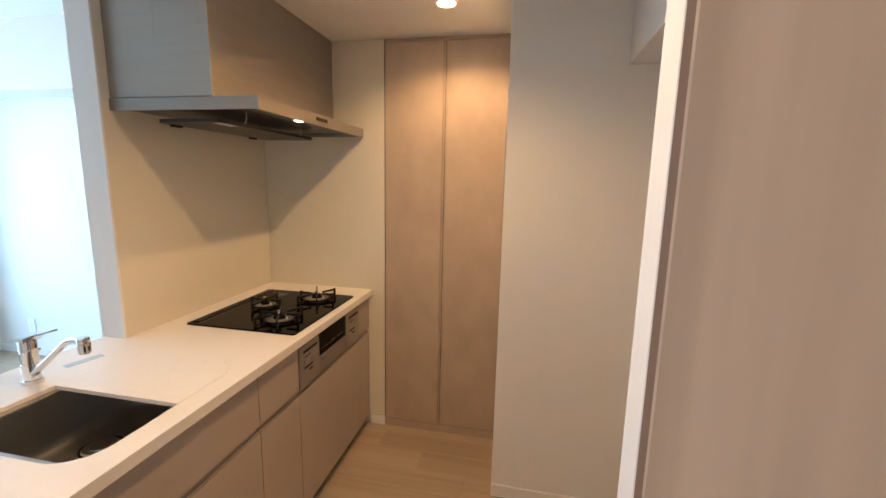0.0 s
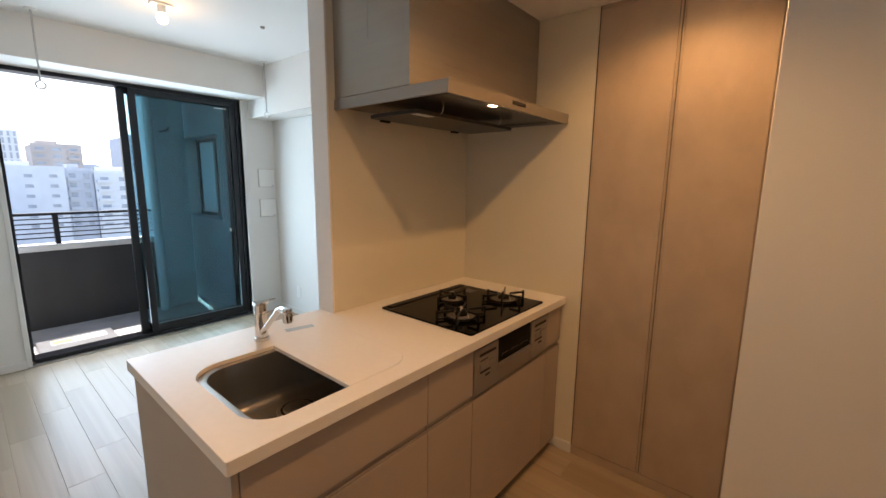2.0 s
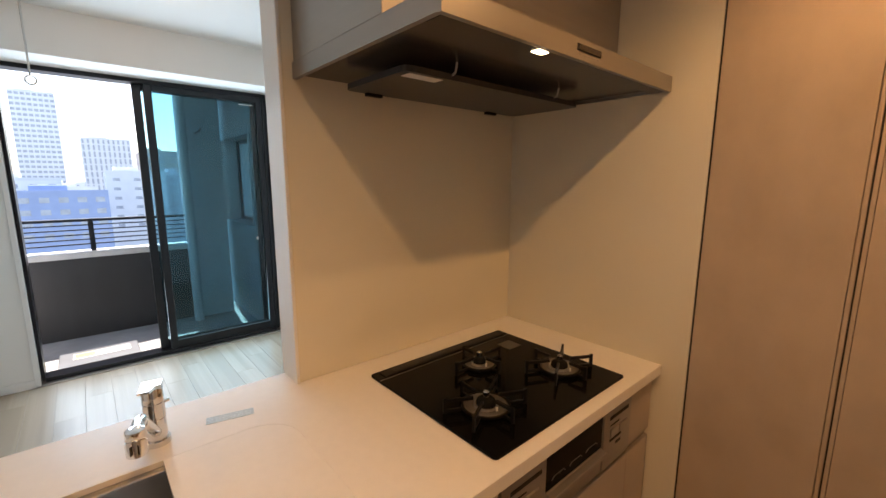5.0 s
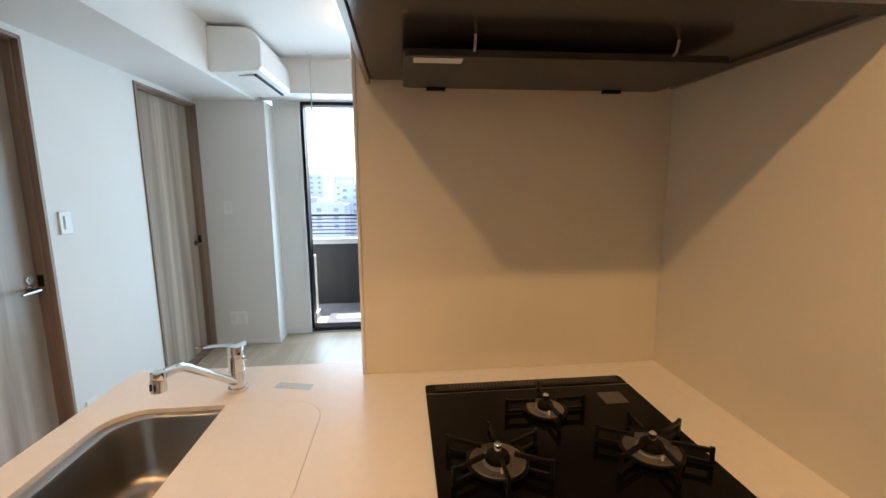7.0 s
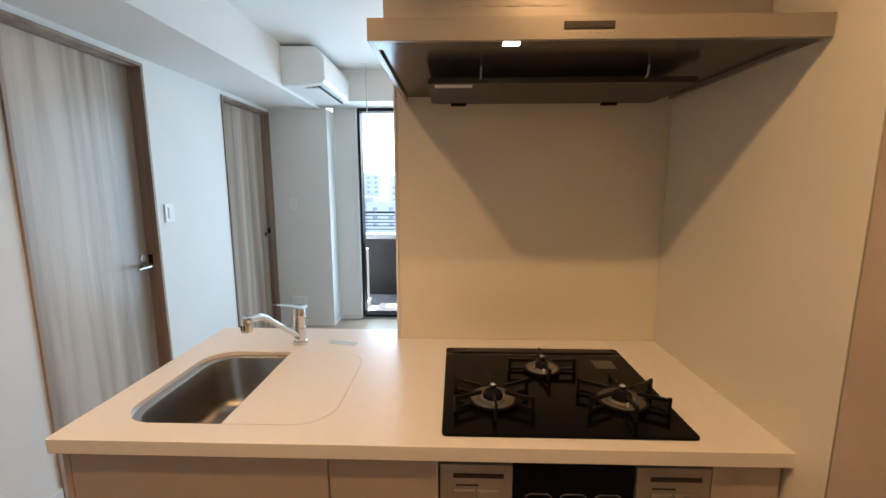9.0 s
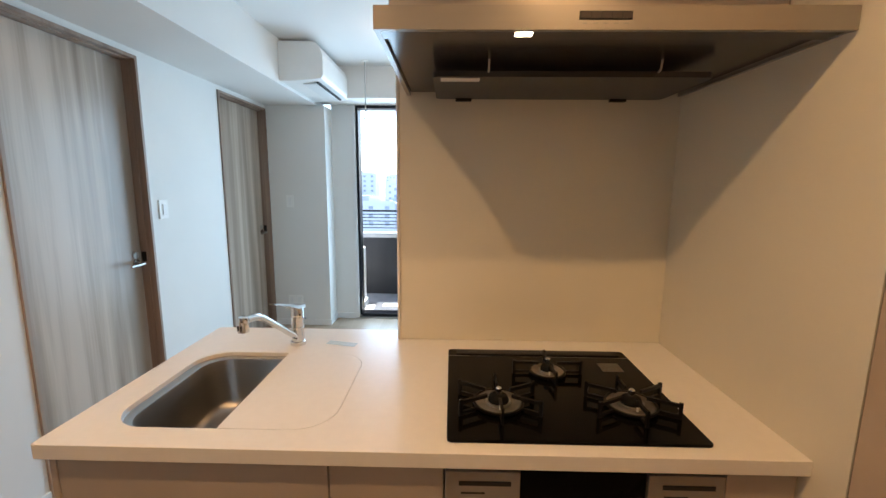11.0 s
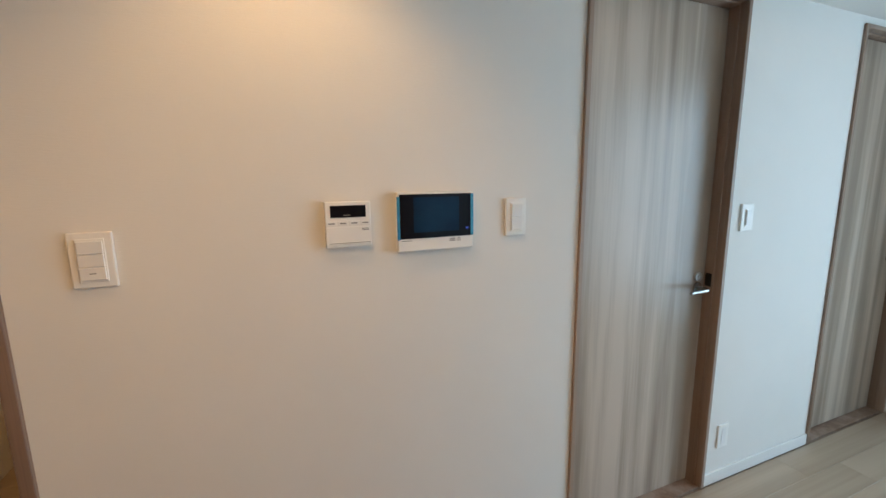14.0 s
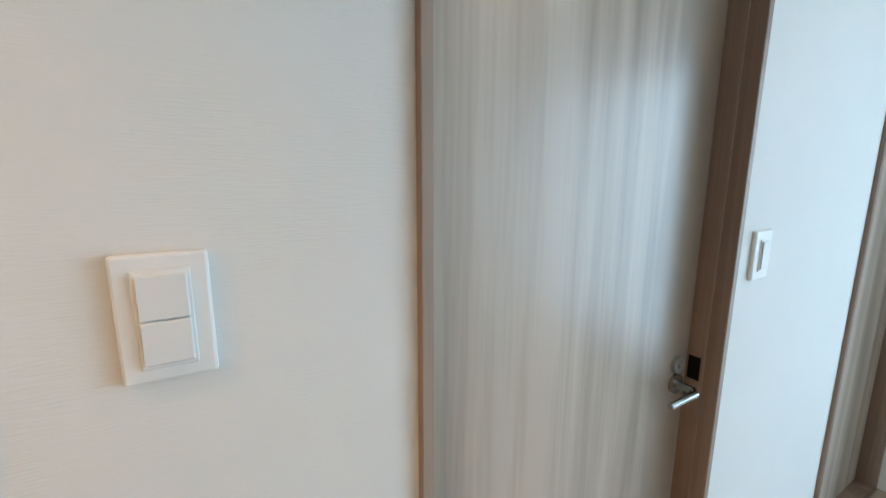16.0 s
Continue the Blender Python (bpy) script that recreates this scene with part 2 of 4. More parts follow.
def rr(x0, x1, y0, y1, r, n=6, corners=(1, 1, 1, 1)):
    """A rectangle with rounded corners, counterclockwise from its lower right."""
    pts = []
    for k, (cx, cy, a) in enumerate(((x1 - r, y0 + r, -90), (x1 - r, y1 - r, 0), (x0 + r, y1 - r, 90), (x0 + r, y0 + r, 180))):
        if corners[k]:
            pts += [(cx + r * math.cos(radians(a + 90 * i / n)), cy + r * math.sin(radians(a + 90 * i / n))) for i in range(n + 1)]
        else:
            pts.append(((x1, y0), (x1, y1), (x0, y1), (x0, y0))[k])
    return pts


def prism(bm, pts, z0, z1):
    lo, hi = [bm.verts.new((x, y, z0)) for x, y in pts], [bm.verts.new((x, y, z1)) for x, y in pts]
    bm.faces.new(lo[::-1])
    bm.faces.new(hi)
    for i in range(len(pts)):
        j = (i + 1) % len(pts)
        bm.faces.new((lo[i], lo[j], hi[j], hi[i]))


def loft(bm, loops, cap=True):
    rows = [[bm.verts.new(p) for p in loop] for loop in loops]
    k = len(rows[0])
    for a, b in zip(rows, rows[1:]):
        for i in range(k):
            bm.faces.new((a[i], a[(i + 1) % k], b[(i + 1) % k], b[i]))
    if cap:
        bm.faces.new(rows[0][::-1])
        bm.faces.new(rows[-1])


def tube(bm, pts, r, n=10, radii=None):
    """A round bar through the points."""
    P = [Vector(p) for p in pts]
    loops, up = [], None
    for i, p in enumerate(P):
        d = ((P[min(i + 1, len(P) - 1)] - p).normalized() + (p - P[max(i - 1, 0)]).normalized()).normalized()
        if up is None:
            up = Vector((0, 0, 1)) if abs(d.z) < 0.9 else Vector((1, 0, 0))
        s = d.cross(up).normalized()
        up = s.cross(d).normalized()
        q = radii[i] if radii else r
        loops.append([p + q * (math.cos(2 * math.pi * k / n) * s + math.sin(2 * math.pi * k / n) * up) for k in range(n)])
    loft(bm, loops)


def disc(bm, x, y, z0, z1, r0, r1=None, n=28):
    r1 = r0 if r1 is None else r1
    loft(bm, [[(x + r * math.cos(2 * math.pi * k / n), y + r * math.sin(2 * math.pi * k / n), z) for k in range(n)] for r, z in ((r0, z0), (r1, z1))])


def smooth(bm, deg=35):
    for f in bm.faces:
        f.smooth = True
    for e in bm.edges:
        if len(e.link_faces) == 2 and e.calc_face_angle(0) > radians(deg):
            e.smooth = False


def part(name, bm, material, parent=None, label="", round_=False, keep=False):
    bmesh.ops.recalc_face_normals(bm, faces=bm.faces[:])
    if round_:
        smooth(bm)
    me = bpy.data.meshes.new(name)
    bm.to_mesh(me)
    bm.free()
    me.materials.append(material)
    ob = new(name, me)
    if parent:
        ob.parent = parent
        ob.matrix_parent_inverse = parent.matrix_basis.inverted() if not keep else Matrix()
    return tagged(ob, label)


def marks(name, parent, bs, material, label="", bevel=0.0):
    """Each small box as a part of its own."""
    for b in bs:
        part(name, boxes(b, bevel=bevel), material, parent, label)


def thing(name, at, label, category, group=""):
    ob = new(name)
    ob.empty_display_size = 0.1
    ob.matrix_basis = pose(*at)
    return tagged(ob, label, category, group)


def struct(name, bm, material, label="", category=""):
    return tagged(part(name, bm, material), label, category, kind="structure")


# ---- large structure ----
XW, YN, ZC, ZK, ZB = -3.42, 2.81, 2.46, 2.215, 2.14
WY0, WY1, WZ0, WZ1 = 0.80, 2.48, 0.03, 2.20
D1 = (-1.583, -0.803)
D2 = (-3.180, -2.385)
DZ = 2.105
DH = (0.715, 1.395)
T = 0.12
struct("subfloor", boxes((XW - 0.15, 2.1, -2.3, YN + 0.1, -0.2, -0.012)), GROUT, "dark underlay showing in the joints between floor planks")
# south wall with three doorways
struct("wall_south", boxes((-3.6, D2[0], -T, 0, 0, ZC), (D2[0], D2[1], -T, 0, DZ, ZC), (D2[1], D1[0], -T, 0, 0, ZC), (D1[0], D1[1], -T, 0, DZ, ZC),
                           (D1[1], DH[0], -T, 0, 0, ZC), (DH[0], DH[1], -T, 0, DZ, ZC), (DH[1], 2.0, -T, 0, 0, ZC)), WALLX, "white woven wallpaper wall with doors")
struct("wall_column", boxes((-3.6, -3.19, 0, 0.56, 0, ZB)), WALL, "white papered column beside the window wall")
struct("wall_west", boxes((XW - 0.17, XW, 0.56, WY0, 0, ZC), (XW - 0.17, XW, WY1, YN + 0.1, 0, ZC), (XW - 0.17, XW, WY0, WY1, WZ1, ZC), (XW - 0.17, XW, WY0, WY1, -0.2, 0.0)),
       WALL, "white papered window wall")
struct("wall_north", boxes((XW, 2.0, YN, YN + 0.1, 0, ZC), (-0.66, 0.075, 2.534, YN, 0, ZC), (0.075, 0.760, 2.701, YN, 0, ZC)), WALL, "white papered wall behind the kitchen")
struct("wall_peninsula", boxes((-0.757, -0.662, 1.584, YN, 0, ZK), bevel=0.002), WALL, "white partition wall behind the hob")
struct("wall_alcove", boxes((0.760, 2.0, 2.10, YN, 0, ZK), bevel=0.002), WALL, "white papered wall beside the tall cabinet")
struct("wall_niche_end", boxes((1.037, 2.0, 0.912, 0.996, 0, ZK), bevel=0.002), WALL, "white papered stub wall of the refrigerator niche")
struct("wall_niche_soffit", boxes((1.215, 2.0, 0.996, 2.10, 1.94, ZK)), WALL, "white papered box above the refrigerator niche")
struct("wall_east", boxes((2.0, 2.1, -2.2, YN, 0, ZC)), WALL, "white papered wall closing the kitchen")
struct("wall_hallway", boxes((0.5, 0.6, -2.2, -T, 0, ZC), (0.5, 2.0, -2.3, -2.2, 0, ZC), (1.5, 1.6, -2.2, -T, 0, ZC)), WALL, "white papered hallway walls")
struct("ceiling", boxes((XW - 0.17, -0.757, -T, YN + 0.1, ZC, ZC + 0.1)), CEIL, "white papered ceiling of the living room")
struct("ceiling_kitchen", boxes((-0.757, 2.1, -2.3, YN + 0.1, ZK, ZC + 0.1)), CEIL, "lower white ceiling of the kitchen")
struct("beam_south", boxes((XW, -0.757, 0, 0.485, ZB, ZC)), WALL, "white papered beam above the doors")
struct("beam_window", boxes((XW, -3.08, 0.485, YN, 2.185, ZC)), WALL, "white papered beam above the window")
struct("beam_north", boxes((-3.08, -0.757, 2.56, YN, 2.02, ZC), (XW, -3.08, 2.56, YN, 2.02, 2.185)), WALL, "white papered soffit along the wall")


def rail(name, x0, x1, y0, y1, h=0.06):
    return struct(name, boxes((x0, x1, y0, y1, 0.0, h), bevel=0.002), TRIMW, "low white baseboard")


rail("baseboard", D2[1], D1[0], 0, 0.009)
rail("baseboard", D1[1], DH[0], 0, 0.009)
rail("baseboard", -3.19, -3.181, 0.0, 0.56)
rail("baseboard", XW, -3.181, 0.56, 0.569)
rail("baseboard", XW, XW + 0.009, 0.569, WY0 - 0.02)
rail("baseboard", XW, XW + 0.009, WY1 + 0.02, YN)
rail("baseboard", XW + 0.009, -0.76, YN - 0.009, YN)
rail("baseboard", -0.02, 0.075, 2.525, 2.534)
rail("baseboard", 0.760, 2.0, 2.091, 2.10)
rail("baseboard", -0.766, -0.757, 1.584, YN)


# ---- doors ----
def lever(parent, x, z, y0, flip=1, lock=True):
    h = tagged(part("door_handle", boxes((-0.016, 0.016, 0, 0.006, -0.016, 0.016), bevel=0.002), LEVERM), "brushed metal lever handle")
    h.parent = parent
    h.matrix_parent_inverse = parent.matrix_basis.inverted()
    h.matrix_basis = pose(x, y0, z)
    bm = bmesh.new()
    tube(bm, [(0, 0.004, 0), (0, 0.045, 0), (flip * 0.012, 0.055, 0), (flip * 0.105, 0.055, -0.002)], 0.008, 10, [0.010, 0.009, 0.009, 0.007])
    lv = part("lever", bm, LEVERM, None, round_=True)
    lv.parent = h
    bm = bmesh.new()
    tube(bm, [(0, 0.0, 0), (0, 0.008, 0)], 0.024, 20)
    rs = part("rose", bm, LEVERM, None, round_=True)
    rs.parent = h
    if lock:
        bm = bmesh.new()
        tube(bm, [(0, 0.0, 0.048), (0, 0.009, 0.048)], 0.020, 20)
        tube(bm, [(0, 0.009, 0.048), (0, 0.014, 0.048)], 0.008, 12)
        lk = part("lock_rose", bm, STEEL, None, round_=True)
        lk.parent = h


def door(name, xr, label):
    x0, x1 = xr
    d = thing(name, (x0, 0, 0), label, "door")
    w, p, top = 0.018, 0.012, DZ
    part("casing", boxes((x0, x0 + w, -T, p, 0, top), (x1 - w, x1, -T, p, 0, top), (x0 + w, x1 - w, -T, p, top - w, top), bevel=0.0015), CASEW, d, "taupe wood door casing")
    part("jamb_step", boxes((x0 + w, x0 + w + 0.006, -T, -0.022, 0, top - w - 0.006), (x1 - w - 0.006, x1 - w, -T, -0.022, 0, top - w - 0.006), (x0 + w, x1 - w, -T, -0.022, top - w - 0.006, top - w), bevel=0.0012), CASEW, d)
    ly = -0.060
    part("leaf", boxes((x0 + w + 0.009, x1 - w - 0.009, ly - 0.035, ly, 0.008, top - w - 0.010), bevel=0.0015), DOORW, d, "greyish streaked oak door leaf")
    part("threshold", boxes((x0 + w, x1 - w, -T, 0.0, -0.01, 0.003)), CASEW, d)
    part("strike_plate", boxes((x0 + w + 0.006, x0 + w + 0.0075, -0.057, -0.030, 0.955, 1.012)), IRON, d, "dark latch plate on the jamb")
    lever(d, x0 + 0.072, 0.950, ly, 1)
    return d


door("door_1", D1, "closed greyish oak door with a lever handle")
door("door_2", D2, "closed greyish oak door next to the column")
d = thing("door_3", (DH[0], 0, 0), "open greyish oak hallway door with taupe casing", "door")
part("casing", boxes((DH[0], DH[0] + 0.028, -T, 0.012, 0, DZ), (DH[1] - 0.028, DH[1], -T, 0.012, 0, DZ), (DH[0] + 0.028, DH[1] - 0.028, -T, 0.012, DZ - 0.028, DZ), bevel=0.0015), CASEW, d, "taupe wood door casing")
leaf = part("leaf", boxes((-0.62, 0, -0.018, 0.018, 0.008, 2.07), bevel=0.0015), DOORW, None, "open greyish oak door leaf")
leaf.parent, leaf.matrix_parent_inverse = d, d.matrix_basis.inverted()
leaf.matrix_basis = pose(1.371, 0.037, 0, 0, 0, -41.9)
edge = part("edge_strip", boxes((-0.624, -0.620, -0.013, -0.006, 0.01, 2.068), (-0.624, -0.620, 0.006, 0.013, 0.01, 2.068), (-0.612, -0.606, 0.018, 0.020, 0.01, 2.068)), CASEW, None)
edge.parent = leaf


# ---- window and balcony ----
win = tagged(thing("window_1", (XW, WY0, 0), "black aluminium sliding window door, half open", "window"), kind="structure")
c = 0.03
part("casing", boxes((XW - 0.06, XW + 0.012, WY0 - c, WY0, 0.0, WZ1 + c - 0.04), (XW - 0.06, XW + 0.012, WY1, WY1 + c, 0.0, WZ1 + c - 0.04),
                     (XW - 0.06, XW + 0.012, WY0 - c, WY1 + c, WZ1 - 0.012, WZ1), bevel=0.002), TRIMW, win, "white window casing")
f = 0.035
ZT = WZ1 - 0.012
part("window_frame", boxes((XW - 0.16, XW - 0.03, WY0, WY0 + 0.02, WZ0, ZT), (XW - 0.16, XW - 0.03, WY1 - f, WY1, WZ0, ZT),
                           (XW - 0.16, XW - 0.03, WY0 + 0.02, WY1 - f, ZT - 0.03, ZT), (XW - 0.16, XW - 0.03, WY0 + 0.02, WY1 - f, WZ0 - 0.03, WZ0 + 0.012)), FRAMEK, win)
part("window_sill", boxes((XW - 0.03, XW + 0.012, WY0 - c, WY1 + c, -0.01, 0.012), bevel=0.002), STEEL, win, "thin metal floor sill")


def sash(x, y0, y1, s0, label):
    z0, z1 = WZ0 + 0.012, ZT - 0.03
    s = part("sash", boxes((x, x + 0.035, y0, y0 + s0, z0, z1), (x, x + 0.035, y1 - 0.05, y1, z0, z1), (x, x + 0.035, y0 + s0, y1 - 0.05, z0, z0 + 0.07),
                           (x, x + 0.035, y0 + s0, y1 - 0.05, z1 - 0.045, z1), bevel=0.002), FRAMEK, win, label)
    g = part("pane", boxes((x + 0.014, x + 0.020, y0 + s0, y1 - 0.05, z0 + 0.07, z1 - 0.045)), GLASS, s, "blue tinted glass pane")
    g.visible_shadow = False
    return s


sash(XW - 0.078, 1.588, WY1 - f, 0.052, "inner black sliding sash with tinted glass")
s2 = sash(XW - 0.135, 1.522, 2.41, 0.055, "outer black sliding sash with tinted glass")
part("sash_pull", boxes((XW - 0.043, XW - 0.038, 1.60, 1.625, 0.82, 0.98), bevel=0.003), FRAMEK, s2)
part("pane_label", boxes((XW - 0.057, XW - 0.056, 2.26, 2.37, 2.085, 2.092), (XW - 0.057, XW - 0.056, 2.33, 2.345, 0.90, 0.93)), PLASTIC2, win, "small white printed marks on the glass")

XP = -4.65
struct("balcony_floor", boxes((XP - 0.25, XW - 0.17, -1.2, 4.4, -0.25, -0.06)), CONC, "grey concrete balcony floor")
struct("balcony_slab", boxes((XP - 0.25, XW - 0.17, -1.2, 6.0, 2.46, 2.66)), PALE, "pale slab of the balcony above")
par = thing("balcony_parapet", (XP, 1.6, -0.06), "dark grey balcony parapet with pale coping and black rails", "parapet")
part("parapet_wall", boxes((XP - 0.16, XP, -1.2, 2.0, -0.06, 0.71)), PARAPET, par)
part("coping", boxes((XP - 0.20, XP + 0.015, -1.2, 2.0, 0.71, 0.765), bevel=0.004), COPING, par, "pale stone coping")
for i in range(6):
    z = 0.83 + 0.046 * i
    bm = boxes((XP - 0.11, XP - 0.09, -1.2, 2.0, z - 0.006, z + 0.006)) if i < 5 else boxes((XP - 0.13, XP - 0.075, -1.2, 2.0, z - 0.012, z + 0.014), bevel=0.003)
    part("handrail" if i == 5 else "rail_bar", bm, FRAMEK, par)
for k in range(-2, 1):
    yy = 1.19 + 1.08 * k
    part("rail_post", boxes((XP - 0.125, XP - 0.075, yy - 0.02, yy + 0.02, 0.765, 1.05)), FRAMEK, par)
# pillar and end wall of the balcony with the neighbouring room's window
struct("balcony_pillar", boxes((XP - 0.30, XP + 0.05, 2.0, 2.36, -0.06, 2.46), bevel=0.004), PALE, "pale blue grey pillar at the balcony's end")
EY = 2.46
struct("balcony_end_wall", boxes((-5.15, XW - 0.17, EY, EY + 0.24, -0.06, 0.97), (-5.15, XW - 0.17, EY, EY + 0.24, 1.90, 2.46), (-5.15, -5.02, EY, EY + 0.24, 0.97, 1.90), (-3.95, XW - 0.17, EY, EY + 0.24, 0.97, 1.90)),
       TILEW, "blue grey outside wall at the balcony's end")
w2 = tagged(thing("window_2", (-4.5, EY + 0.16, 0.97), "small black framed window in the balcony's end wall", "window"), kind="structure")
part("window_frame", boxes((-5.02, -4.97, EY + 0.17, EY + 0.21, 0.97, 1.90), (-4.52, -4.46, EY + 0.17, EY + 0.21, 0.97, 1.90), (-4.0, -3.95, EY + 0.17, EY + 0.21, 0.97, 1.90),
                           (-4.97, -4.0, EY + 0.175, EY + 0.205, 0.97, 1.01), (-4.97, -4.0, EY + 0.175, EY + 0.205, 1.86, 1.90)), FRAMEK, w2)
# left pane coloured pale in place of light on the window's reveal
part("pane", boxes((-4.97, -4.52, EY + 0.190, EY + 0.194, 1.01, 1.86)), mat("lit_reveal_pane", (0.62, 0.72, 0.78), 0.4, scale=(5, 5, 5)), w2, "pane painted pale for the sky-lit window reveal")
part("pane", boxes((-4.46, -4.0, EY + 0.188, EY + 0.192, 1.01, 1.86)), mat("dark_pane", (0.035, 0.05, 0.06), 0.35, scale=(5, 5, 5)), w2, "dark glass pane")
part("window_lining", boxes((-3.956, -3.944, EY - 0.01, EY + 0.165, 0.97, 1.90), (-5.026, -5.014, EY - 0.01, EY + 0.165, 0.97, 1.90)), COPING, w2, "pale window lining")
bm = bmesh.new()
tube(bm, [(-4.50, 1.985, -0.06), (-4.50, 1.985, 2.46)], 0.045, 16)
tagged(part("drain_pipe", bm, PALE, None, round_=True), "pale vertical drain pipe on the balcony", "pipe")
bm = bmesh.new()
tube(bm, [(XP + 0.05, 2.12, 1.93), (XP + 0.30, 2.12, 1.93), (XP + 0.33, 2.12, 1.95)], 0.011, 10)
tagged(part("pole_bracket", bm, FRAMEK, None, round_=True), "dark laundry pole bracket on the pillar", "bracket")
dr = thing("escape_hatch", (-3.85, 1.1, -0.06), "grey balcony escape hatch with a yellow warning label", "hatch")
part("lid", boxes((-4.09, -3.64, 0.87, 1.40, -0.06, -0.015), bevel=0.004), HATCH, dr)
part("warning_label", boxes((-4.02, -3.90, 0.96, 1.34, -0.0148, -0.0138)), PLASTIC, dr, "white printed label")
part("yellow_mark", boxes((-4.01, -3.91, 0.97, 1.10, -0.0136, -0.0126)), YELLOW, dr, "yellow warning mark")
part("print_bar", boxes(*[(-3.975, -3.945, 1.12 + 0.034 * i, 1.142 + 0.034 * i, -0.0136, -0.0128) for i in range(5)]), INK, dr, "dark unreadable print")
oa = thing("outdoor_unit", (-4.1, 0.3, -0.06), "white air conditioner outdoor unit on the balcony", "air conditioner")
part("housing", boxes((-4.20, -3.90, -0.10, 0.715, 0.0, 0.66), bevel=0.01, seg=2), PLASTIC, oa)
part("foot", boxes((-4.20, -3.90, 0.02, 0.10, -0.06, 0.0), bevel=0.004), PALE, oa)
part("foot", boxes((-4.20, -3.88, 0.62, 0.74, -0.06, 0.02), bevel=0.004), PALE, oa, "pale block under the unit")


# ---- city outside ----
GZ = -30.0
struct("ground", boxes((-3000, 3000, -3000, 3000, GZ - 1, GZ)), mat("city_ground", (0.30, 0.31, 0.32), 0.9, scale=(0.05, 0.05, 0.05), detail=8, color2=(0.16, 0.19, 0.17)), "distant city ground")
# distant haze is put into the wall and window colours, paled and greyed
BW = mat("building_white", (0.56, 0.60, 0.64), 0.8, scale=(0.3, 0.3, 0.3), wear=0.08, rand=0.06)
BB = mat("building_tan", (0.42, 0.385, 0.37), 0.8, scale=(0.3, 0.3, 0.3), wear=0.1, rand=0.06)
BG = mat("building_grey", (0.42, 0.46, 0.52), 0.8, scale=(0.3, 0.3, 0.3), wear=0.1, rand=0.1)
BBL = mat("building_blue", (0.22, 0.30, 0.48), 0.7, scale=(0.3, 0.3, 0.3), wear=0.1)
GWIN = mat("hazed_far_window", (0.34, 0.39, 0.45), 0.25, scale=(0.5, 0.5, 0.5), wear=0.3)


def building(x, y0, y1, top, depth, material, label, floors=3.0, bay=3.6, ww=1.7, wh=1.3, balc=False, near=False):
    """A block whose east side, towards the room, has storeys of windows."""
    b = thing("apartment_building", (x, y0, GZ), label, "building", "far buildings")
    part("wall", boxes((x - depth, x, y0, y1, GZ, top)), material, b)
    part("parapet", boxes((x - depth * 0.7, x - depth * 0.2, y0 + (y1 - y0) * 0.15, y0 + (y1 - y0) * 0.55, top, top + 2.2), (x - 0.3, x + 0.1, y0, y1, top, top + 0.9)), material, b)
    bm, bb = bmesh.new(), bmesh.new()
    n = max(1, int((y1 - y0) / bay))
    step = (y1 - y0) / n
    z = top - 2.4
    while z > -16:
        for i in range(n):
            yc = y0 + step * (i + 0.5)
            if near:
                w = part("window", boxes((-0.1, 0.05, -ww / 2, ww / 2, 0, wh), (0.05, 0.12, -ww / 2 - 0.1, ww / 2 + 0.1, -0.15, 0.0)), GWIN, None)
                w.parent, w.matrix_parent_inverse = b, b.matrix_basis.inverted()
                w.matrix_basis = pose(x, yc, z)
            else:
                addbox(bm, x - 0.1, x + 0.05, yc - ww / 2, yc + ww / 2, z, z + wh)
            if balc and i % 2 == 0:
                addbox(bb, x, x + 1.1, yc - step * 0.42, yc + step * 0.42, z - 0.7, z + 0.25)
        z -= floors
    if near:
        bm.free()
    else:
        tagged(part("window_grid", bm, GWIN, b), kind="stuff")
    if balc:
        tagged(part("balcony_rail", bb, material, b), kind="stuff")
    else:
        bb.free()
    return b


building(-172, 7.6, 24.0, 3.4, 16, BW, "white apartment block with small windows", 3.0, 5.4, 1.8, 0.8, near=True)
building(-174, 24.3, 31.0, 3.0, 14, BG, "grey apartment block with balconies", 3.0, 3.3, 1.6, 1.7, True, True)
building(-173, 31.2, 46.0, 2.4, 16, BW, "white apartment block with balconies", 3.0, 4.6, 2.2, 1.2, True, True)
building(-260, 25.5, 43.0, 15.0, 20, BB, "brown apartment tower behind the white block", 3.2, 5.0, 3.0, 1.5, True)
building(-330, 4.0, 28.0, 25.0, 30, BW, "tall white office tower with vertical ribs", 4.0, 2.2, 1.0, 3.2)
building(-300, 68.0, 96.0, 24.0, 30, BG, "pale grey office tower", 3.4, 3.0, 1.6, 1.6)
building(-420, -30.0, -6.0, 62.0, 24, BW, "tall slim grey tower", 3.6, 3.0, 2.2, 1.8)
building(-150, -12.0, 7.0, -2.4, 14, BBL, "low blue painted building", 3.2, 3.4, 2.0, 1.4)
rng = random.Random(7)
for i in range(64):
    dist = rng.uniform(120, 520)
    az = radians(rng.uniform(-32, 22))
    wd = rng.uniform(9, 22) * (0.7 + dist / 500)
    yb = -dist * math.tan(-az)
    if dist < 330 and 2 < yb < 62:
        continue
    top = rng.uniform(-14, 3) + dist * rng.uniform(-0.01, 0.035)
    if -35 < yb < 12:
        top = min(top, -3 + dist * 0.022)
    building(-dist, yb - wd / 2, yb + wd / 2, top, rng.uniform(10, 20), rng.choice((BW, BW, BG, BB)), rng.choice(("white mid rise city building", "grey city apartment block", "pale apartment building far away")), rng.choice((3.0, 3.3)), rng.choice((3.2, 4.2, 5.0)))


# ---- kitchen: base cabinets ----
ZTOP = 0.85
FX = -0.022


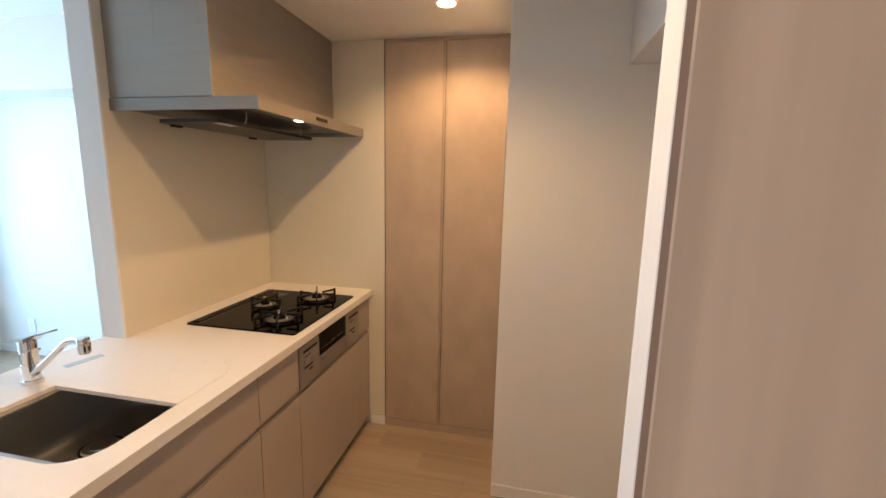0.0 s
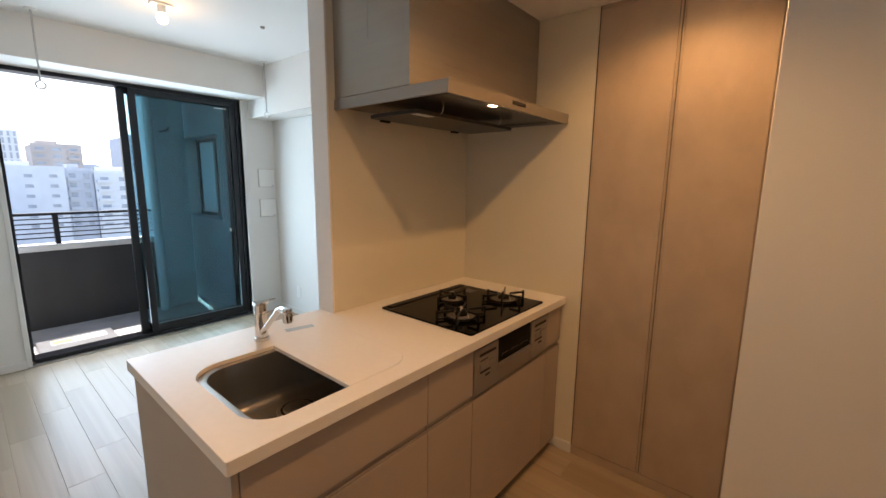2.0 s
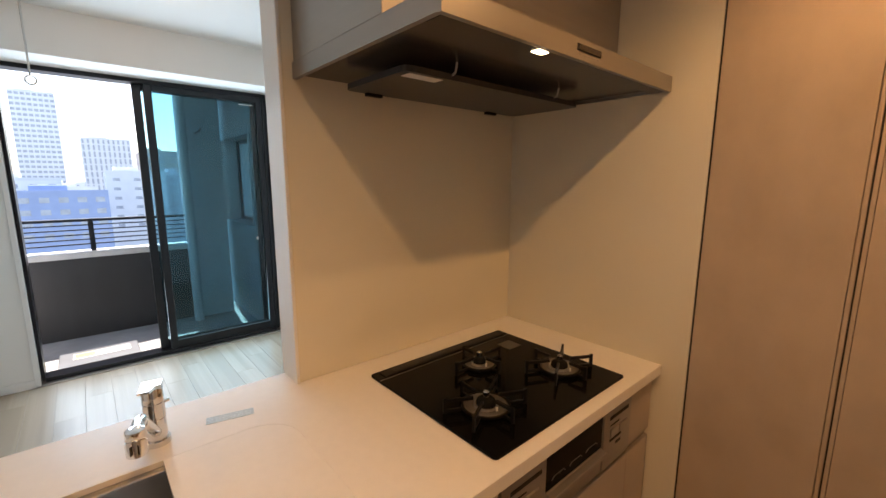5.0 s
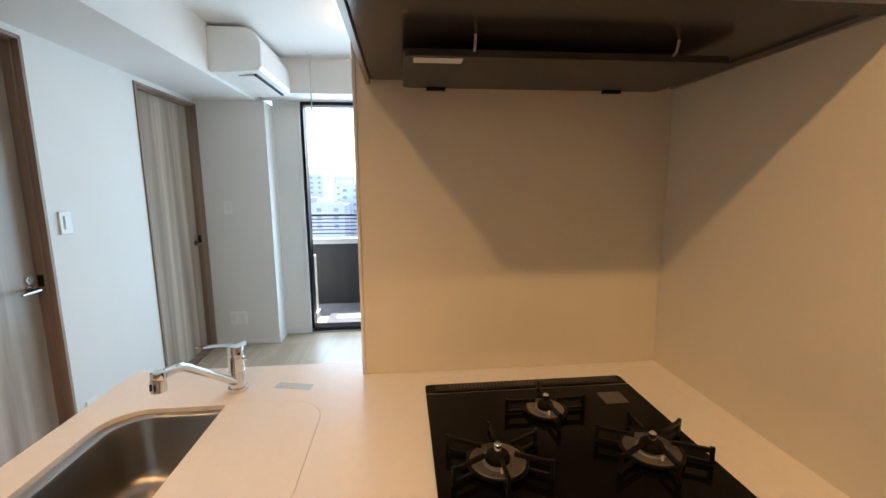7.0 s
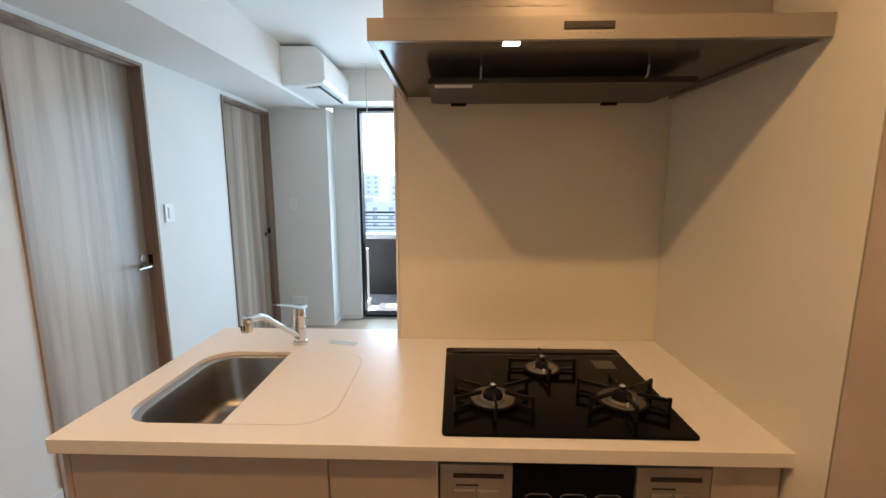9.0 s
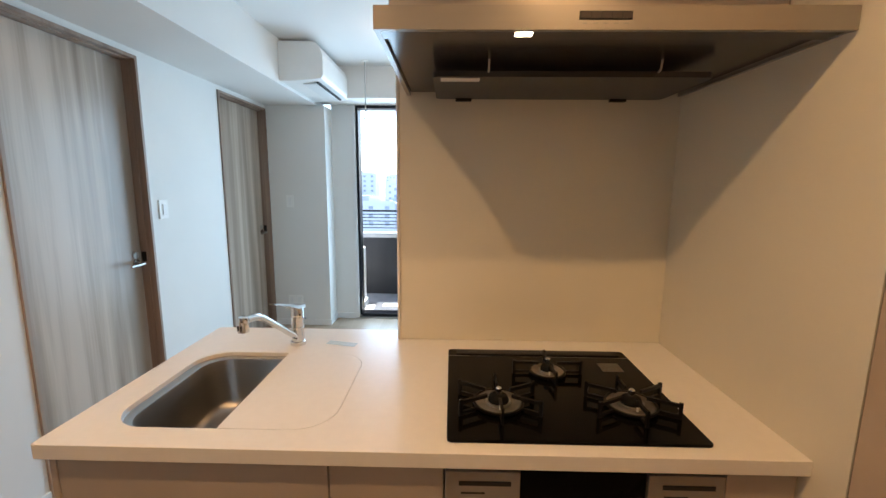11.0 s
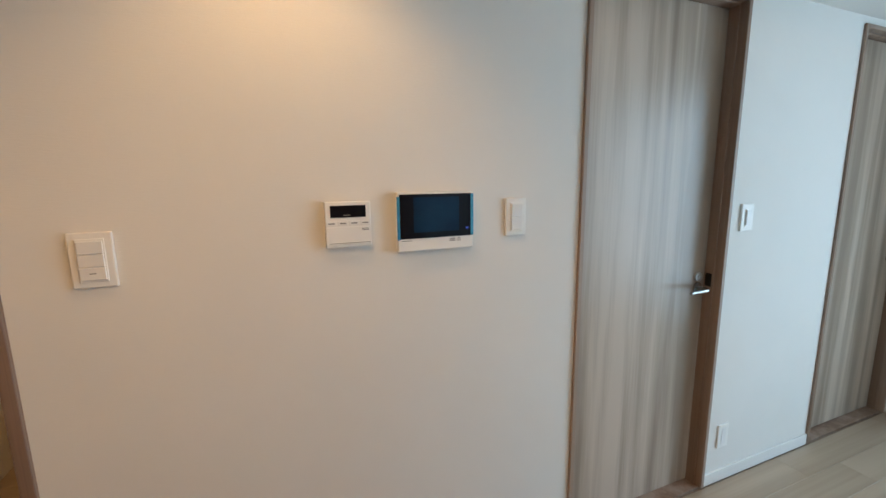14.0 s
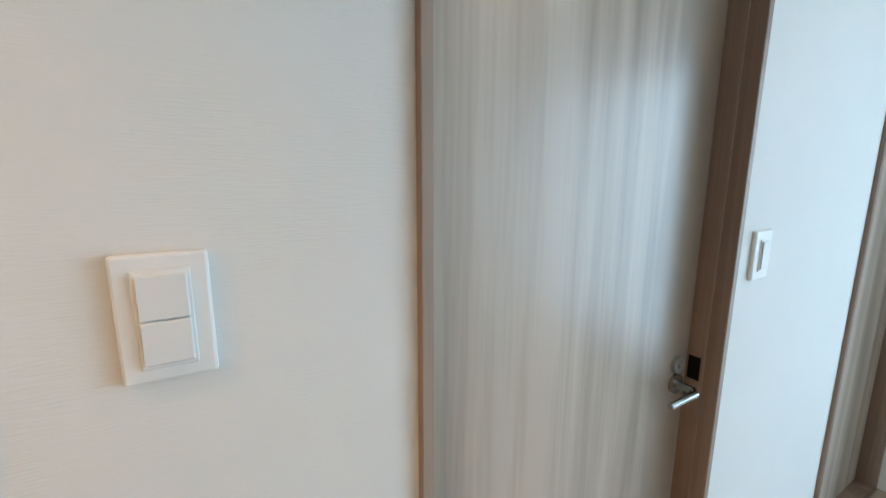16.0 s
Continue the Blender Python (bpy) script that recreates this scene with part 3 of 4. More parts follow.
def base_unit(y0, y1, label, upper=True, body_top=0.815):
    u = thing("base_cabinet", (-0.35, (y0 + y1) / 2, 0), label, "cabinet", "kitchen base cabinets")
    part("body", boxes((-0.66, FX - 0.020, y0 + 0.001, y1 - 0.001, 0.05, body_top)), CAB, u)
    if upper:
        part("drawer_front", boxes((FX - 0.018, FX, y0 + 0.0015, y1 - 0.0015, 0.618, 0.805), bevel=0.001), CAB, u)
    part("handle_channel", boxes((FX - 0.018, FX - 0.010, y0 + 0.002, y1 - 0.002, 0.594, 0.616), (FX - 0.018, FX - 0.001, y0 + 0.002, y1 - 0.002, 0.590, 0.594)), CABD, u, "recessed grey grip channel")
    part("door_front", boxes((FX - 0.018, FX, y0 + 0.0015, y1 - 0.0015, 0.055, 0.588), bevel=0.001), CAB, u)
    return u


base_unit(0.885, 1.500, "greige sink cabinet with two drawer fronts", body_top=0.63)
base_unit(1.500, 1.757, "narrow greige cabinet beside the hob")
base_unit(1.757, 2.372, "greige cabinet under the gas grill", upper=False, body_top=0.59)
base_unit(2.372, 2.525, "narrow greige filler cabinet by the wall")
tagged(part("end_panel", boxes((-0.745, FX, 0.868, 0.884, 0.0, 0.815), bevel=0.001), CAB), "greige side panel closing the cabinets", "panel")
tagged(part("back_panel", boxes((-0.745, -0.665, 0.886, 1.583, 0.0, 0.815)), CAB), "greige back panel facing the living room", "panel")
tagged(part("plinth", boxes((-0.62, -0.075, 0.886, 2.53, 0.0, 0.049)), DARK), "dark recessed plinth under the cabinets", "plinth")

# countertop with a hole for the sink
top = thing("countertop", (-0.37, 1.69, ZTOP - 0.035), "off-white solid surface kitchen countertop", "countertop")
hole = rr(-0.512, -0.074, 0.948, 1.488, 0.095, 8)
bm = bmesh.new()
outer = [(-0.752, 1.583), (-0.752, 0.859), (-0.750, 0.855), (-0.746, 0.853), (-0.006, 0.853), (-0.002, 0.855), (0.0, 0.859), (0.0, 2.532), (-0.656, 2.532), (-0.656, 1.583)]
edges = []
for loop in (outer, hole):
    vs = [bm.verts.new((x, y, ZTOP)) for x, y in loop]
    edges += [bm.edges.new((vs[i], vs[(i + 1) % len(vs)])) for i in range(len(vs))]
bmesh.ops.triangle_fill(bm, use_beauty=True, use_dissolve=False, edges=edges)
ret = bmesh.ops.extrude_face_region(bm, geom=bm.faces[:])
bmesh.ops.translate(bm, verts=[v for v in ret["geom"] if isinstance(v, bmesh.types.BMVert)], vec=(0, 0, -0.035))
slab = part("worktop", bm, COUNTER, top)
bv = slab.modifiers.new("edge", "BEVEL")
bv.width, bv.segments, bv.limit_method, bv.angle_limit = 0.004, 3, "ANGLE", radians(50)

sink = thing("kitchen_sink", (-0.29, 1.24, 0.65), "stainless steel kitchen sink set in the countertop", "sink")
bm = bmesh.new()


def ring(inset, z, r):
    return [(x, y, z) for x, y in rr(-0.512 + inset, -0.074 - inset * 0.5, 0.948 + inset * 1.5, 1.488 - inset, r, 8)]


loft(bm, [ring(0.0012, 0.838, 0.094), ring(0.002, 0.836, 0.093), ring(0.014, 0.836, 0.087), ring(0.0165, 0.834, 0.086), ring(0.018, 0.828, 0.084), ring(0.026, 0.70, 0.08), ring(0.032, 0.680, 0.075), ring(0.045, 0.668, 0.065), ring(0.065, 0.663, 0.05)], cap=False)
bm.verts.ensure_lookup_table()
bm.faces.new([v for v in bm.verts][-36:])
part("bowl", bm, STEEL, sink, round_=True)
bm = bmesh.new()
disc(bm, -0.365, 1.225, 0.6625, 0.668, 0.070, 0.066)
part("drain", bm, STEEL, sink, "round steel drain", round_=True)
# flat black disc; its ring round the cap is the groove's painted shade
bm = bmesh.new()
disc(bm, -0.365, 1.225, 0.6665, 0.6688, 0.056)
dg_ = part("drain_groove_shade", bm, IRON, sink, "black disc painted as shade in the drain groove", round_=True)
bm = bmesh.new()
disc(bm, -0.365, 1.225, 0.6685, 0.674, 0.049, 0.045)
disc(bm, -0.365, 1.225, 0.674, 0.6755, 0.030, 0.028)
part("drain_cap", bm, STEEL, dg_, "round steel strainer cap", round_=True)
bm = bmesh.new()
prism(bm, rr(-0.5113, -0.0747, 1.224, 1.4873, 0.0945, 8, (0, 1, 1, 0)), 0.838, 0.8503)
tagged(part("sink_cover", bm, COUNTER), "off-white cutting board lying over the sink", "cutting board")

# faucet
fa = thing("kitchen_faucet", (-0.594, 1.225, ZTOP), "chrome single lever kitchen faucet", "faucet")
bm = bmesh.new()
disc(bm, -0.594, 1.225, ZTOP, ZTOP + 0.012, 0.027, 0.026)
part("base", bm, CHROME, fa, round_=True)
bm = bmesh.new()
loft(bm, [[(-0.594 + r * math.cos(k * math.pi / 12), 1.225 + r * math.sin(k * math.pi / 12), ZTOP + z) for k in range(24)] for r, z in
          ((0.0215, 0.012), (0.0215, 0.062), (0.0205, 0.063), (0.0205, 0.065), (0.0215, 0.066), (0.0215, 0.10), (0.0205, 0.101), (0.0205, 0.103), (0.0215, 0.104), (0.021, 0.133), (0.017, 0.139))])
part("body", bm, CHROME, fa, round_=True)
bm = bmesh.new()
tube(bm, [(-0.594, 1.244, ZTOP + 0.095), (-0.594, 1.255, ZTOP + 0.095)], 0.004, 10)
part("side_pin", bm, CHROME, fa, "small chrome side pin", round_=True)
sd = Vector((0.985, -0.17, 0)).normalized()


def fp(a, z):
    return (-0.594 + sd.x * a, 1.225 + sd.y * a, ZTOP + z)


bm = bmesh.new()
loft(bm, [[(-0.594 + sd.x * a - sd.y * w, 1.225 + sd.y * a + sd.x * w, ZTOP + z + t) for w, t in ((-hw, 0), (hw, 0), (hw, th), (-hw, th))] for a, z, hw, th in
          ((-0.024, 0.128, 0.020, 0.013), (0.022, 0.136, 0.019, 0.012), (0.07, 0.160, 0.013, 0.007), (0.145, 0.185, 0.010, 0.005))])
part("lever", bm, CHROME, fa)
bm = bmesh.new()
tube(bm, [fp(0.010, 0.032), fp(0.022, 0.038), fp(0.11, 0.100), fp(0.175, 0.145), fp(0.192, 0.157), fp(0.208, 0.166), fp(0.225, 0.172), fp(0.245, 0.175), fp(0.270, 0.177)], 0.01, 14, [0.013, 0.011, 0.0098, 0.0098, 0.0105, 0.011, 0.011, 0.0108, 0.0115])
part("spout", bm, CHROME, fa, round_=True)
bm = bmesh.new()
tube(bm, [fp(0.281, 0.190), fp(0.281, 0.188), fp(0.282, 0.172), fp(0.2825, 0.1715), fp(0.2825, 0.1695), fp(0.283, 0.169), fp(0.284, 0.146), fp(0.284, 0.145)], 0.016, 20, [0.011, 0.0145, 0.0155, 0.0145, 0.0145, 0.0160, 0.0155, 0.012])
hd_ = part("spray_head", bm, CHROME, fa, round_=True)
for w in (-0.45, 0.25):
    bm = boxes((-0.0035, 0.0035, -0.001, 0.001, -0.007, 0.007))
    for v in bm.verts:
        v.co += Vector(fp(0.283 + 0.0158 * math.cos(w), 0.160)) + Vector((-sd.y, sd.x, 0)) * 0.0158 * math.sin(w)
    part("slot", bm, DARK, hd_)
stk = part("sticker", boxes((-0.054, 0.054, -0.016, 0.016, 0, 0.0007)), STICK)
stk.matrix_basis = pose(-0.60, 1.38, ZTOP + 0.0002, 0, 0, 77)
tagged(stk, "small pale blue sticker on the countertop", "sticker")

# ---- gas hob ----
hob = thing("gas_hob", (-0.30, 2.06, ZTOP), "black glass three burner gas hob", "hob")
bm = bmesh.new()
prism(bm, rr(-0.553, -0.038, 1.762, 2.353, 0.012, 4), ZTOP, ZTOP + 0.007)
gt = part("glass_top", bm, GLASSK, hob, "glossy black glass top")
bv = gt.modifiers.new("edge", "BEVEL")
bv.width, bv.segments, bv.limit_method = 0.002, 2, "ANGLE"
part("rear_vent", boxes((-0.543, -0.505, 1.79, 2.33, ZTOP + 0.007, ZTOP + 0.011), bevel=0.001), IRON, hob, "black rear vent strip")
bm = bmesh.new()
for i in range(46):
    addbox(bm, -0.538, -0.512, 1.83 + i * 0.0105, 1.835 + i * 0.0105, ZTOP + 0.011, ZTOP + 0.0128)
tagged(part("vent_slot", bm, mat("vent_grey", (0.05, 0.048, 0.045), 0.5), hob), kind="stuff")
part("glass_seam", boxes((-0.4975, -0.4955, 1.764, 2.355, ZTOP + 0.0071, ZTOP + 0.0076)), STEEL, hob, "thin seam along the vent")
part("printed_mark", boxes((-0.455, -0.395, 2.235, 2.30, ZTOP + 0.0071, ZTOP + 0.0075)), mat("smoke_print", (0.09, 0.085, 0.08), 0.35, scale=(150, 150, 1), color2=(0.03, 0.03, 0.03)), hob, "small grey printed panel")
ZG = ZTOP + 0.007


def burner(x, y, r, arms, label):
    n = 36

    def turn(*prof):
        return [[(x + a * math.cos(2 * math.pi * k / n), y + a * math.sin(2 * math.pi * k / n), ZG + z) for k in range(n)] for a, z in prof]

    bm = bmesh.new()
    loft(bm, turn((r + 0.004, 0.0), (r + 0.010, 0.010), (r + 0.008, 0.0125), (r * 0.70, 0.008), (r * 0.66, 0.008)))
    b = part("burner", bm, BURNM, hob, label, round_=True)
    bm = bmesh.new()
    loft(bm, turn((r * 0.66, 0.008), (r * 0.66, 0.014), (r * 0.60, 0.015), (r * 0.58, 0.013)))
    part("burner_head", bm, STEEL, b, round_=True)
    bm = bmesh.new()
    loft(bm, turn((r * 0.53, 0.012), (r * 0.53, 0.020), (r * 0.46, 0.027), (r * 0.30, 0.032), (0.010, 0.033)))
    part("burner_cap", bm, CAPM, b, round_=True)
    bm = bmesh.new()
    disc(bm, x, y, ZG + 0.032, ZG + 0.047, 0.0085, 0.0080, 14)
    disc(bm, x, y, ZG + 0.047, ZG + 0.050, 0.0080, 0.005, 14)
    part("heat_sensor", bm, CHROME, b, "small steel heat sensor", round_=True)
    part("igniter", boxes((x + r * 0.78 - 0.002, x + r * 0.78 + 0.002, y - 0.002, y + 0.002, ZG + 0.008, ZG + 0.020)), PLASTIC, b, "small white igniter pin")
    R = r + 0.013
    bm = bmesh.new()
    loft(bm, turn((R - 0.002, 0.006), (R + 0.003, 0.006), (R + 0.003, 0.013), (R - 0.002, 0.013), (R - 0.002, 0.006)), cap=False)
    sup = part("pan_support", bm, IRON, hob, "black enamelled pan support ring", round_=True)
    # flat bars bent into standing loops round the ring
    for a in ((0, 62, 118, 180, 242, 298) if arms == 6 else (5, 90, 175, 270)):
        ca, sa = math.cos(radians(a)), math.sin(radians(a))
        out = R + (0.032 if a % 180 < 20 or a % 180 > 160 else 0.053)

        def strip(*pq):
            for p0, z0, p1, z1 in pq:
                lo = [bm.verts.new((x + p * ca - h * sa, y + p * sa + h * ca, ZG + z)) for h in (-0.0033, 0.0033) for p, z in ((p0, z0), (p1, z0), (p1, z1), (p0, z1))]
                for f in ((0, 1, 2, 3), (7, 6, 5, 4), (0, 4, 5, 1), (1, 5, 6, 2), (2, 6, 7, 3), (3, 7, 4, 0)):
                    bm.faces.new([lo[q] for q in f])

        bm = bmesh.new()
        strip((r * 0.72, 0.030, out - 0.009, 0.039), (out - 0.009, 0.0, out, 0.042), (R, 0.004, out - 0.009, 0.011))
        part("support_loop", bm, IRON, sup)


burner(-0.190, 1.893, 0.049, 6, "round alloy gas burner")
burner(-0.375, 2.060, 0.038, 4, "small rear alloy gas burner")
burner(-0.192, 2.232, 0.049, 6, "round alloy gas burner")

# grill drawer in the cabinet front
gr = thing("gas_grill", (-0.3, 2.06, 0.6), "silver built-in gas grill under the hob", "grill")
part("body", boxes((-0.50, FX - 0.02, 1.775, 2.355, 0.60, 0.814)), DARK, gr)
for a, b, nm in ((1.760, 1.925, "control_panel"), (2.205, 2.369, "control_panel")):
    p = part(nm, boxes((FX - 0.018, FX + 0.004, a, b, 0.612, 0.795), bevel=0.0015), GRILLM, gr, "silver control panel with slots")
    m_ = (a + b) / 2
    part("slot", boxes((FX + 0.004, FX + 0.005, a + 0.03, b - 0.02, 0.762, 0.773), (FX + 0.004, FX + 0.005, a + 0.035, m_ + 0.005, 0.742, 0.746)), DARK, p)
    part("knob", boxes((FX + 0.004, FX + 0.010, m_ - 0.05, m_ - 0.004, 0.708, 0.734), (FX + 0.004, FX + 0.010, m_ + 0.002, m_ + 0.05, 0.708, 0.734), bevel=0.001), GRILLM, p, "flat push knob")
    part("slot", boxes((FX + 0.004, FX + 0.0052, a + 0.035, b - 0.06, 0.692, 0.699), (FX + 0.004, FX + 0.0052, m_ - 0.01, m_ + 0.02, 0.672, 0.680)), DARK, p)
part("grill_window", boxes((FX - 0.018, FX - 0.001, 1.928, 2.202, 0.690, 0.795), bevel=0.0015), GLASSK, gr, "dark glass grill window")
bm = bmesh.new()
for q in range(3):
    y_ = 1.955 + 0.08 * q
    tube(bm, [(FX + 0.0005, y_, 0.715), (FX + 0.0005, y_ + 0.01, 0.722), (FX + 0.0005, y_ + 0.05, 0.722), (FX + 0.0005, y_ + 0.06, 0.715)], 0.0012, 6)
part("rack_print", bm, BURNM, gr)
part("grill_door", boxes((FX - 0.018, FX + 0.002, 1.928, 2.202, 0.612, 0.689), (FX + 0.002, FX + 0.022, 1.932, 2.198, 0.676, 0.689), bevel=0.0015), GRILLM, gr, "silver grill door with a grip lip")

# splash panels
struct("splash_panel_back", boxes((-0.662, -0.6555, 1.585, 2.530, ZTOP + 0.001, ZK)), SPLASH, "glossy cream wall panel behind the hob")
struct("splash_panel_side", boxes((-0.6555, 0.075, 2.5305, 2.534, 0.06, ZK)), SPLASH, "glossy cream wall panel beside the hob")
struct("partition_trim", boxes((-0.763, -0.651, 1.574, 1.584, ZTOP, ZK), bevel=0.002), TRIMW, "white trim on the partition's end")

# ---- range hood ----
hd = thing("range_hood", (-0.35, 2.07, 1.70), "silver range hood with box duct cover over the hob", "range hood")
HY0, HY1 = 1.612, 2.528
part("duct_cover", boxes((-0.654, -0.222, HY0 + 0.004, HY1, 1.757, ZK), bevel=0.002), HOODM, hd, "silver metal duct cover")
part("cover_joint", boxes((-0.440, -0.4385, HY0 + 0.0032, HY0 + 0.0042, 1.95, ZK)), LIP, hd)
for i in range(5):
    part("cover_slot", boxes((-0.2222, -0.2212, 1.80 + 0.055 * i, 1.835 + 0.055 * i, 1.860, 1.865), (-0.2222, -0.2212, 1.80 + 0.055 * i, 1.835 + 0.055 * i, 1.842, 1.845)), CABD, hd)
bm = bmesh.new()
t = 0.012
addbox(bm, -0.057, -0.045, HY0, HY1, 1.711, 1.755)
addbox(bm, -0.654, -0.057, HY0, HY0 + t, 1.713, 1.755)
addbox(bm, -0.654, -0.057, HY1 - t, HY1, 1.713, 1.755)
addbox(bm, -0.654, -0.057, HY0 + t, HY1 - t, 1.748, 1.755)
part("canopy", bm, LIP, hd, "satin silver hood canopy")
part("front_strip", boxes((-0.100, -0.0572, HY0 + t, HY1 - t, 1.7115, 1.717)), HOODD, hd, "dark glossy strip with the lamp")
bm = bmesh.new()
loft(bm, [[(x, HY0 + t, z), (x, HY1 - t, z), (x, HY1 - t, 1.7475), (x, HY0 + t, 1.7475)] for x, z in ((-0.652, 1.725), (-0.10, 1.722))])
part("underside", bm, HOODD, hd, "dark grey hood underside")
bm = bmesh.new()
prism(bm, rr(-0.560, -0.285, 1.715, 2.415, 0.02, 4), 0, 0.014)
bp_ = part("baffle_panel", bm, HOODP, hd, "dark grey baffle panel under the hood")
bp_.matrix_basis = pose(0, 0, 1.684)
bp_.matrix_parent_inverse = hd.matrix_basis.inverted()
part("baffle_label", boxes((-0.33, -0.297, 1.735, 1.835, 1.6828, 1.6838)), PLASTIC2, hd, "small white label")
for y_ in (1.855, 2.275):
    bm = bmesh.new()
    tube(bm, [(-0.27, y_, 1.722), (-0.275, y_, 1.700), (-0.29, y_, 1.694)], 0.0028, 8)
    part("panel_hook", bm, HOODM, hd, "small metal panel hook")
for y_ in (1.80, 2.28):
    part("panel_clip", boxes((-0.56, -0.545, y_ - 0.025, y_ + 0.025, 1.676, 1.685), bevel=0.001), IRON, hd)
part("hood_lamp", boxes((-0.080, -0.060, 1.888, 1.922, 1.7098, 1.7114), bevel=0.0004), LAMPG, hd, "lit warm hood lamp")
sw = part("switch_strip", boxes((-0.045, -0.0435, 2.005, 2.105, 1.729, 1.744)), IRON, hd, "black push button strip")
for i in range(5):
    part("button", boxes((-0.0435, -0.042, 2.008 + 0.0195 * i, 2.0255 + 0.0195 * i, 1.731, 1.742)), HOODD, sw)
part("button_print", boxes(*[(-0.045, -0.0447, 2.012 + 0.0195 * i, 2.021 + 0.0195 * i, 1.7215, 1.7235) for i in range(5)]), INK, hd)

# ---- tall cabinet ----
CX0, CX1, CY = 0.077, 0.758, 2.527
tc_ = thing("tall_cabinet", (0.42, CY + 0.03, 0), "tall greige storage cabinet with two mottled doors", "cabinet")
part("body", boxes((CX0, CX1, CY + 0.030, 2.70, 0.0, 2.213)), CAB, tc_)
part("kick_rail", boxes((CX0, CX1, CY + 0.004, CY + 0.029, 0.0, 0.050), bevel=0.001), CABT, tc_)
part("top_rail", boxes((CX0 + 0.004, CX1, CY + 0.004, CY + 0.029, 2.198, 2.213)), CABT, tc_)
# strips filling the gaps, coloured dark or grey as the shade inside
part("side_gap_shade", boxes((CX0 - 0.001, CX0 + 0.004, CY + 0.006, CY + 0.029, 0.052, 2.213)), DARK, tc_, "thin dark strip painted as shade in the gap")
part("side_gap_shade", boxes((0.7345, 0.7370, CY + 0.005, CY + 0.029, 0.053, 2.197)), CABD, tc_, "thin grey strip painted as shade in the gap")
part("centre_gap_shade", boxes((0.401, 0.4235, CY + 0.016, CY + 0.029, 0.053, 2.197)), DARK, tc_)
part("side_strip", boxes((0.7372, CX1, CY + 0.002, CY + 0.029, 0.0, 2.213)), CABT, tc_)
part("door_panel", boxes((CX0 + 0.0045, 0.400, CY, CY + 0.018, 0.054, 2.195), bevel=0.001), CABT, tc_, "mottled greige cabinet door")
part("door_panel", boxes((0.4245, 0.7340, CY, CY + 0.018, 0.054, 2.195), bevel=0.001), CABT, tc_, "mottled greige cabinet door")
part("handle_strip", boxes((0.4015, 0.4105, CY + 0.004, CY + 0.0155, 0.054, 2.195), bevel=0.001), CABT, tc_, "slim vertical grip strip")
part("handle_strip", boxes((0.4145, 0.4235, CY + 0.004, CY + 0.0155, 0.054, 2.195), bevel=0.001), CABT, tc_, "slim vertical grip strip")

# ---- wall devices ----


def plate(name, x0, x1, z0, z1, label, cat, rows, led=False, one=False):
    g = thing(name, ((x0 + x1) / 2, 0, z0), label, cat)
    part("plate", boxes((x0, x1, 0.0, 0.010, z0, z1), bevel=0.003, seg=2), PLASTIC, g)
    m = 0.018 if not one else 0.024
    hgt = (z1 - z0 - 2 * m) / rows
    part("rocker_frame", boxes((x0 + m - 0.003, x1 - m + 0.003, 0.010, 0.0125, z0 + m - 0.004, z1 - m + 0.004), bevel=0.0008), PLASTIC, g)
    for i in range(rows):
        k = part("rocker", boxes((x0 + m, x1 - m, 0.0125, 0.0165, z0 + m + hgt * i + 0.0008, z0 + m + hgt * (i + 1) - 0.0008), bevel=0.001), PLASTIC2, g)
        if led and i == 0:
            part("indicator", boxes(((x0 + x1) / 2 - 0.006, (x0 + x1) / 2 + 0.006, 0.0165, 0.0168, z0 + m + hgt * 0.5, z0 + m + hgt * 0.5 + 0.002)), INK, k)
    return g


plate("light_switch", -0.582, -0.507, 1.247, 1.366, "white double rocker light switch on the wallpaper", "switch", 2)
plate("light_switch", 0.507, 0.590, 1.195, 1.320, "white triple rocker light switch with an indicator mark", "switch", 3, True)
plate("light_switch", -1.728, -1.652, 1.195, 1.310, "white narrow light switch between the doors", "switch", 1, one=True)


def outlet(at, rz, label):
    g = thing("power_outlet", at, label, "outlet")
    p = part("plate", boxes((-0.035, 0.035, 0.0, 0.008, -0.058, 0.058), bevel=0.002), PLASTIC)
    q = part("socket", boxes((-0.014, 0.014, 0.008, 0.010, -0.04, 0.04), bevel=0.001), PLASTIC2)
    for o in (p, q):
        o.parent = g
    g.matrix_basis = pose(*at, 0, 0, rz)


outlet((-1.69, 0.0, 0.235), 0, "white wall outlet near the floor")
outlet((-3.19, 0.175, 0.25), -90, "white double outlet low on the column")
outlet((-3.19, 0.25, 0.25), -90, "white phone socket low on the column")
outlet((-3.19, 0.20, 1.245), -90, "white switch plate on the column")
outlet((-3.05, YN, 0.25), 180, "white wall outlet near the floor")

ic = thing("intercom_monitor", (-0.267, 0, 1.22), "white video intercom with a black screen under blue film", "intercom")
part("housing", boxes((-0.385, -0.150, 0, 0.024, 1.223, 1.392), bevel=0.003, seg=2), PLASTIC, ic)
part("screen_panel", boxes((-0.379, -0.155, 0.024, 0.0255, 1.260, 1.386)), SCREEN, ic, "glossy black front panel")
part("lcd", boxes((-0.338, -0.197, 0.0255, 0.0259, 1.277, 1.377)), LCD, ic, "dark display, blue painted for the window reflection")
part("film_strip", boxes((-0.3845, -0.3755, 0.0260, 0.0266, 1.261, 1.385)), BLUE, ic, "light blue protective film edge")
part("film_strip", boxes((-0.156, -0.148, 0.0257, 0.0263, 1.258, 1.380)), BLUE, ic, "light blue protective film edge")
part("indicator", boxes((-0.368, -0.360, 0.0255, 0.0259, 1.281, 1.286)), LED, ic, "small blue light")
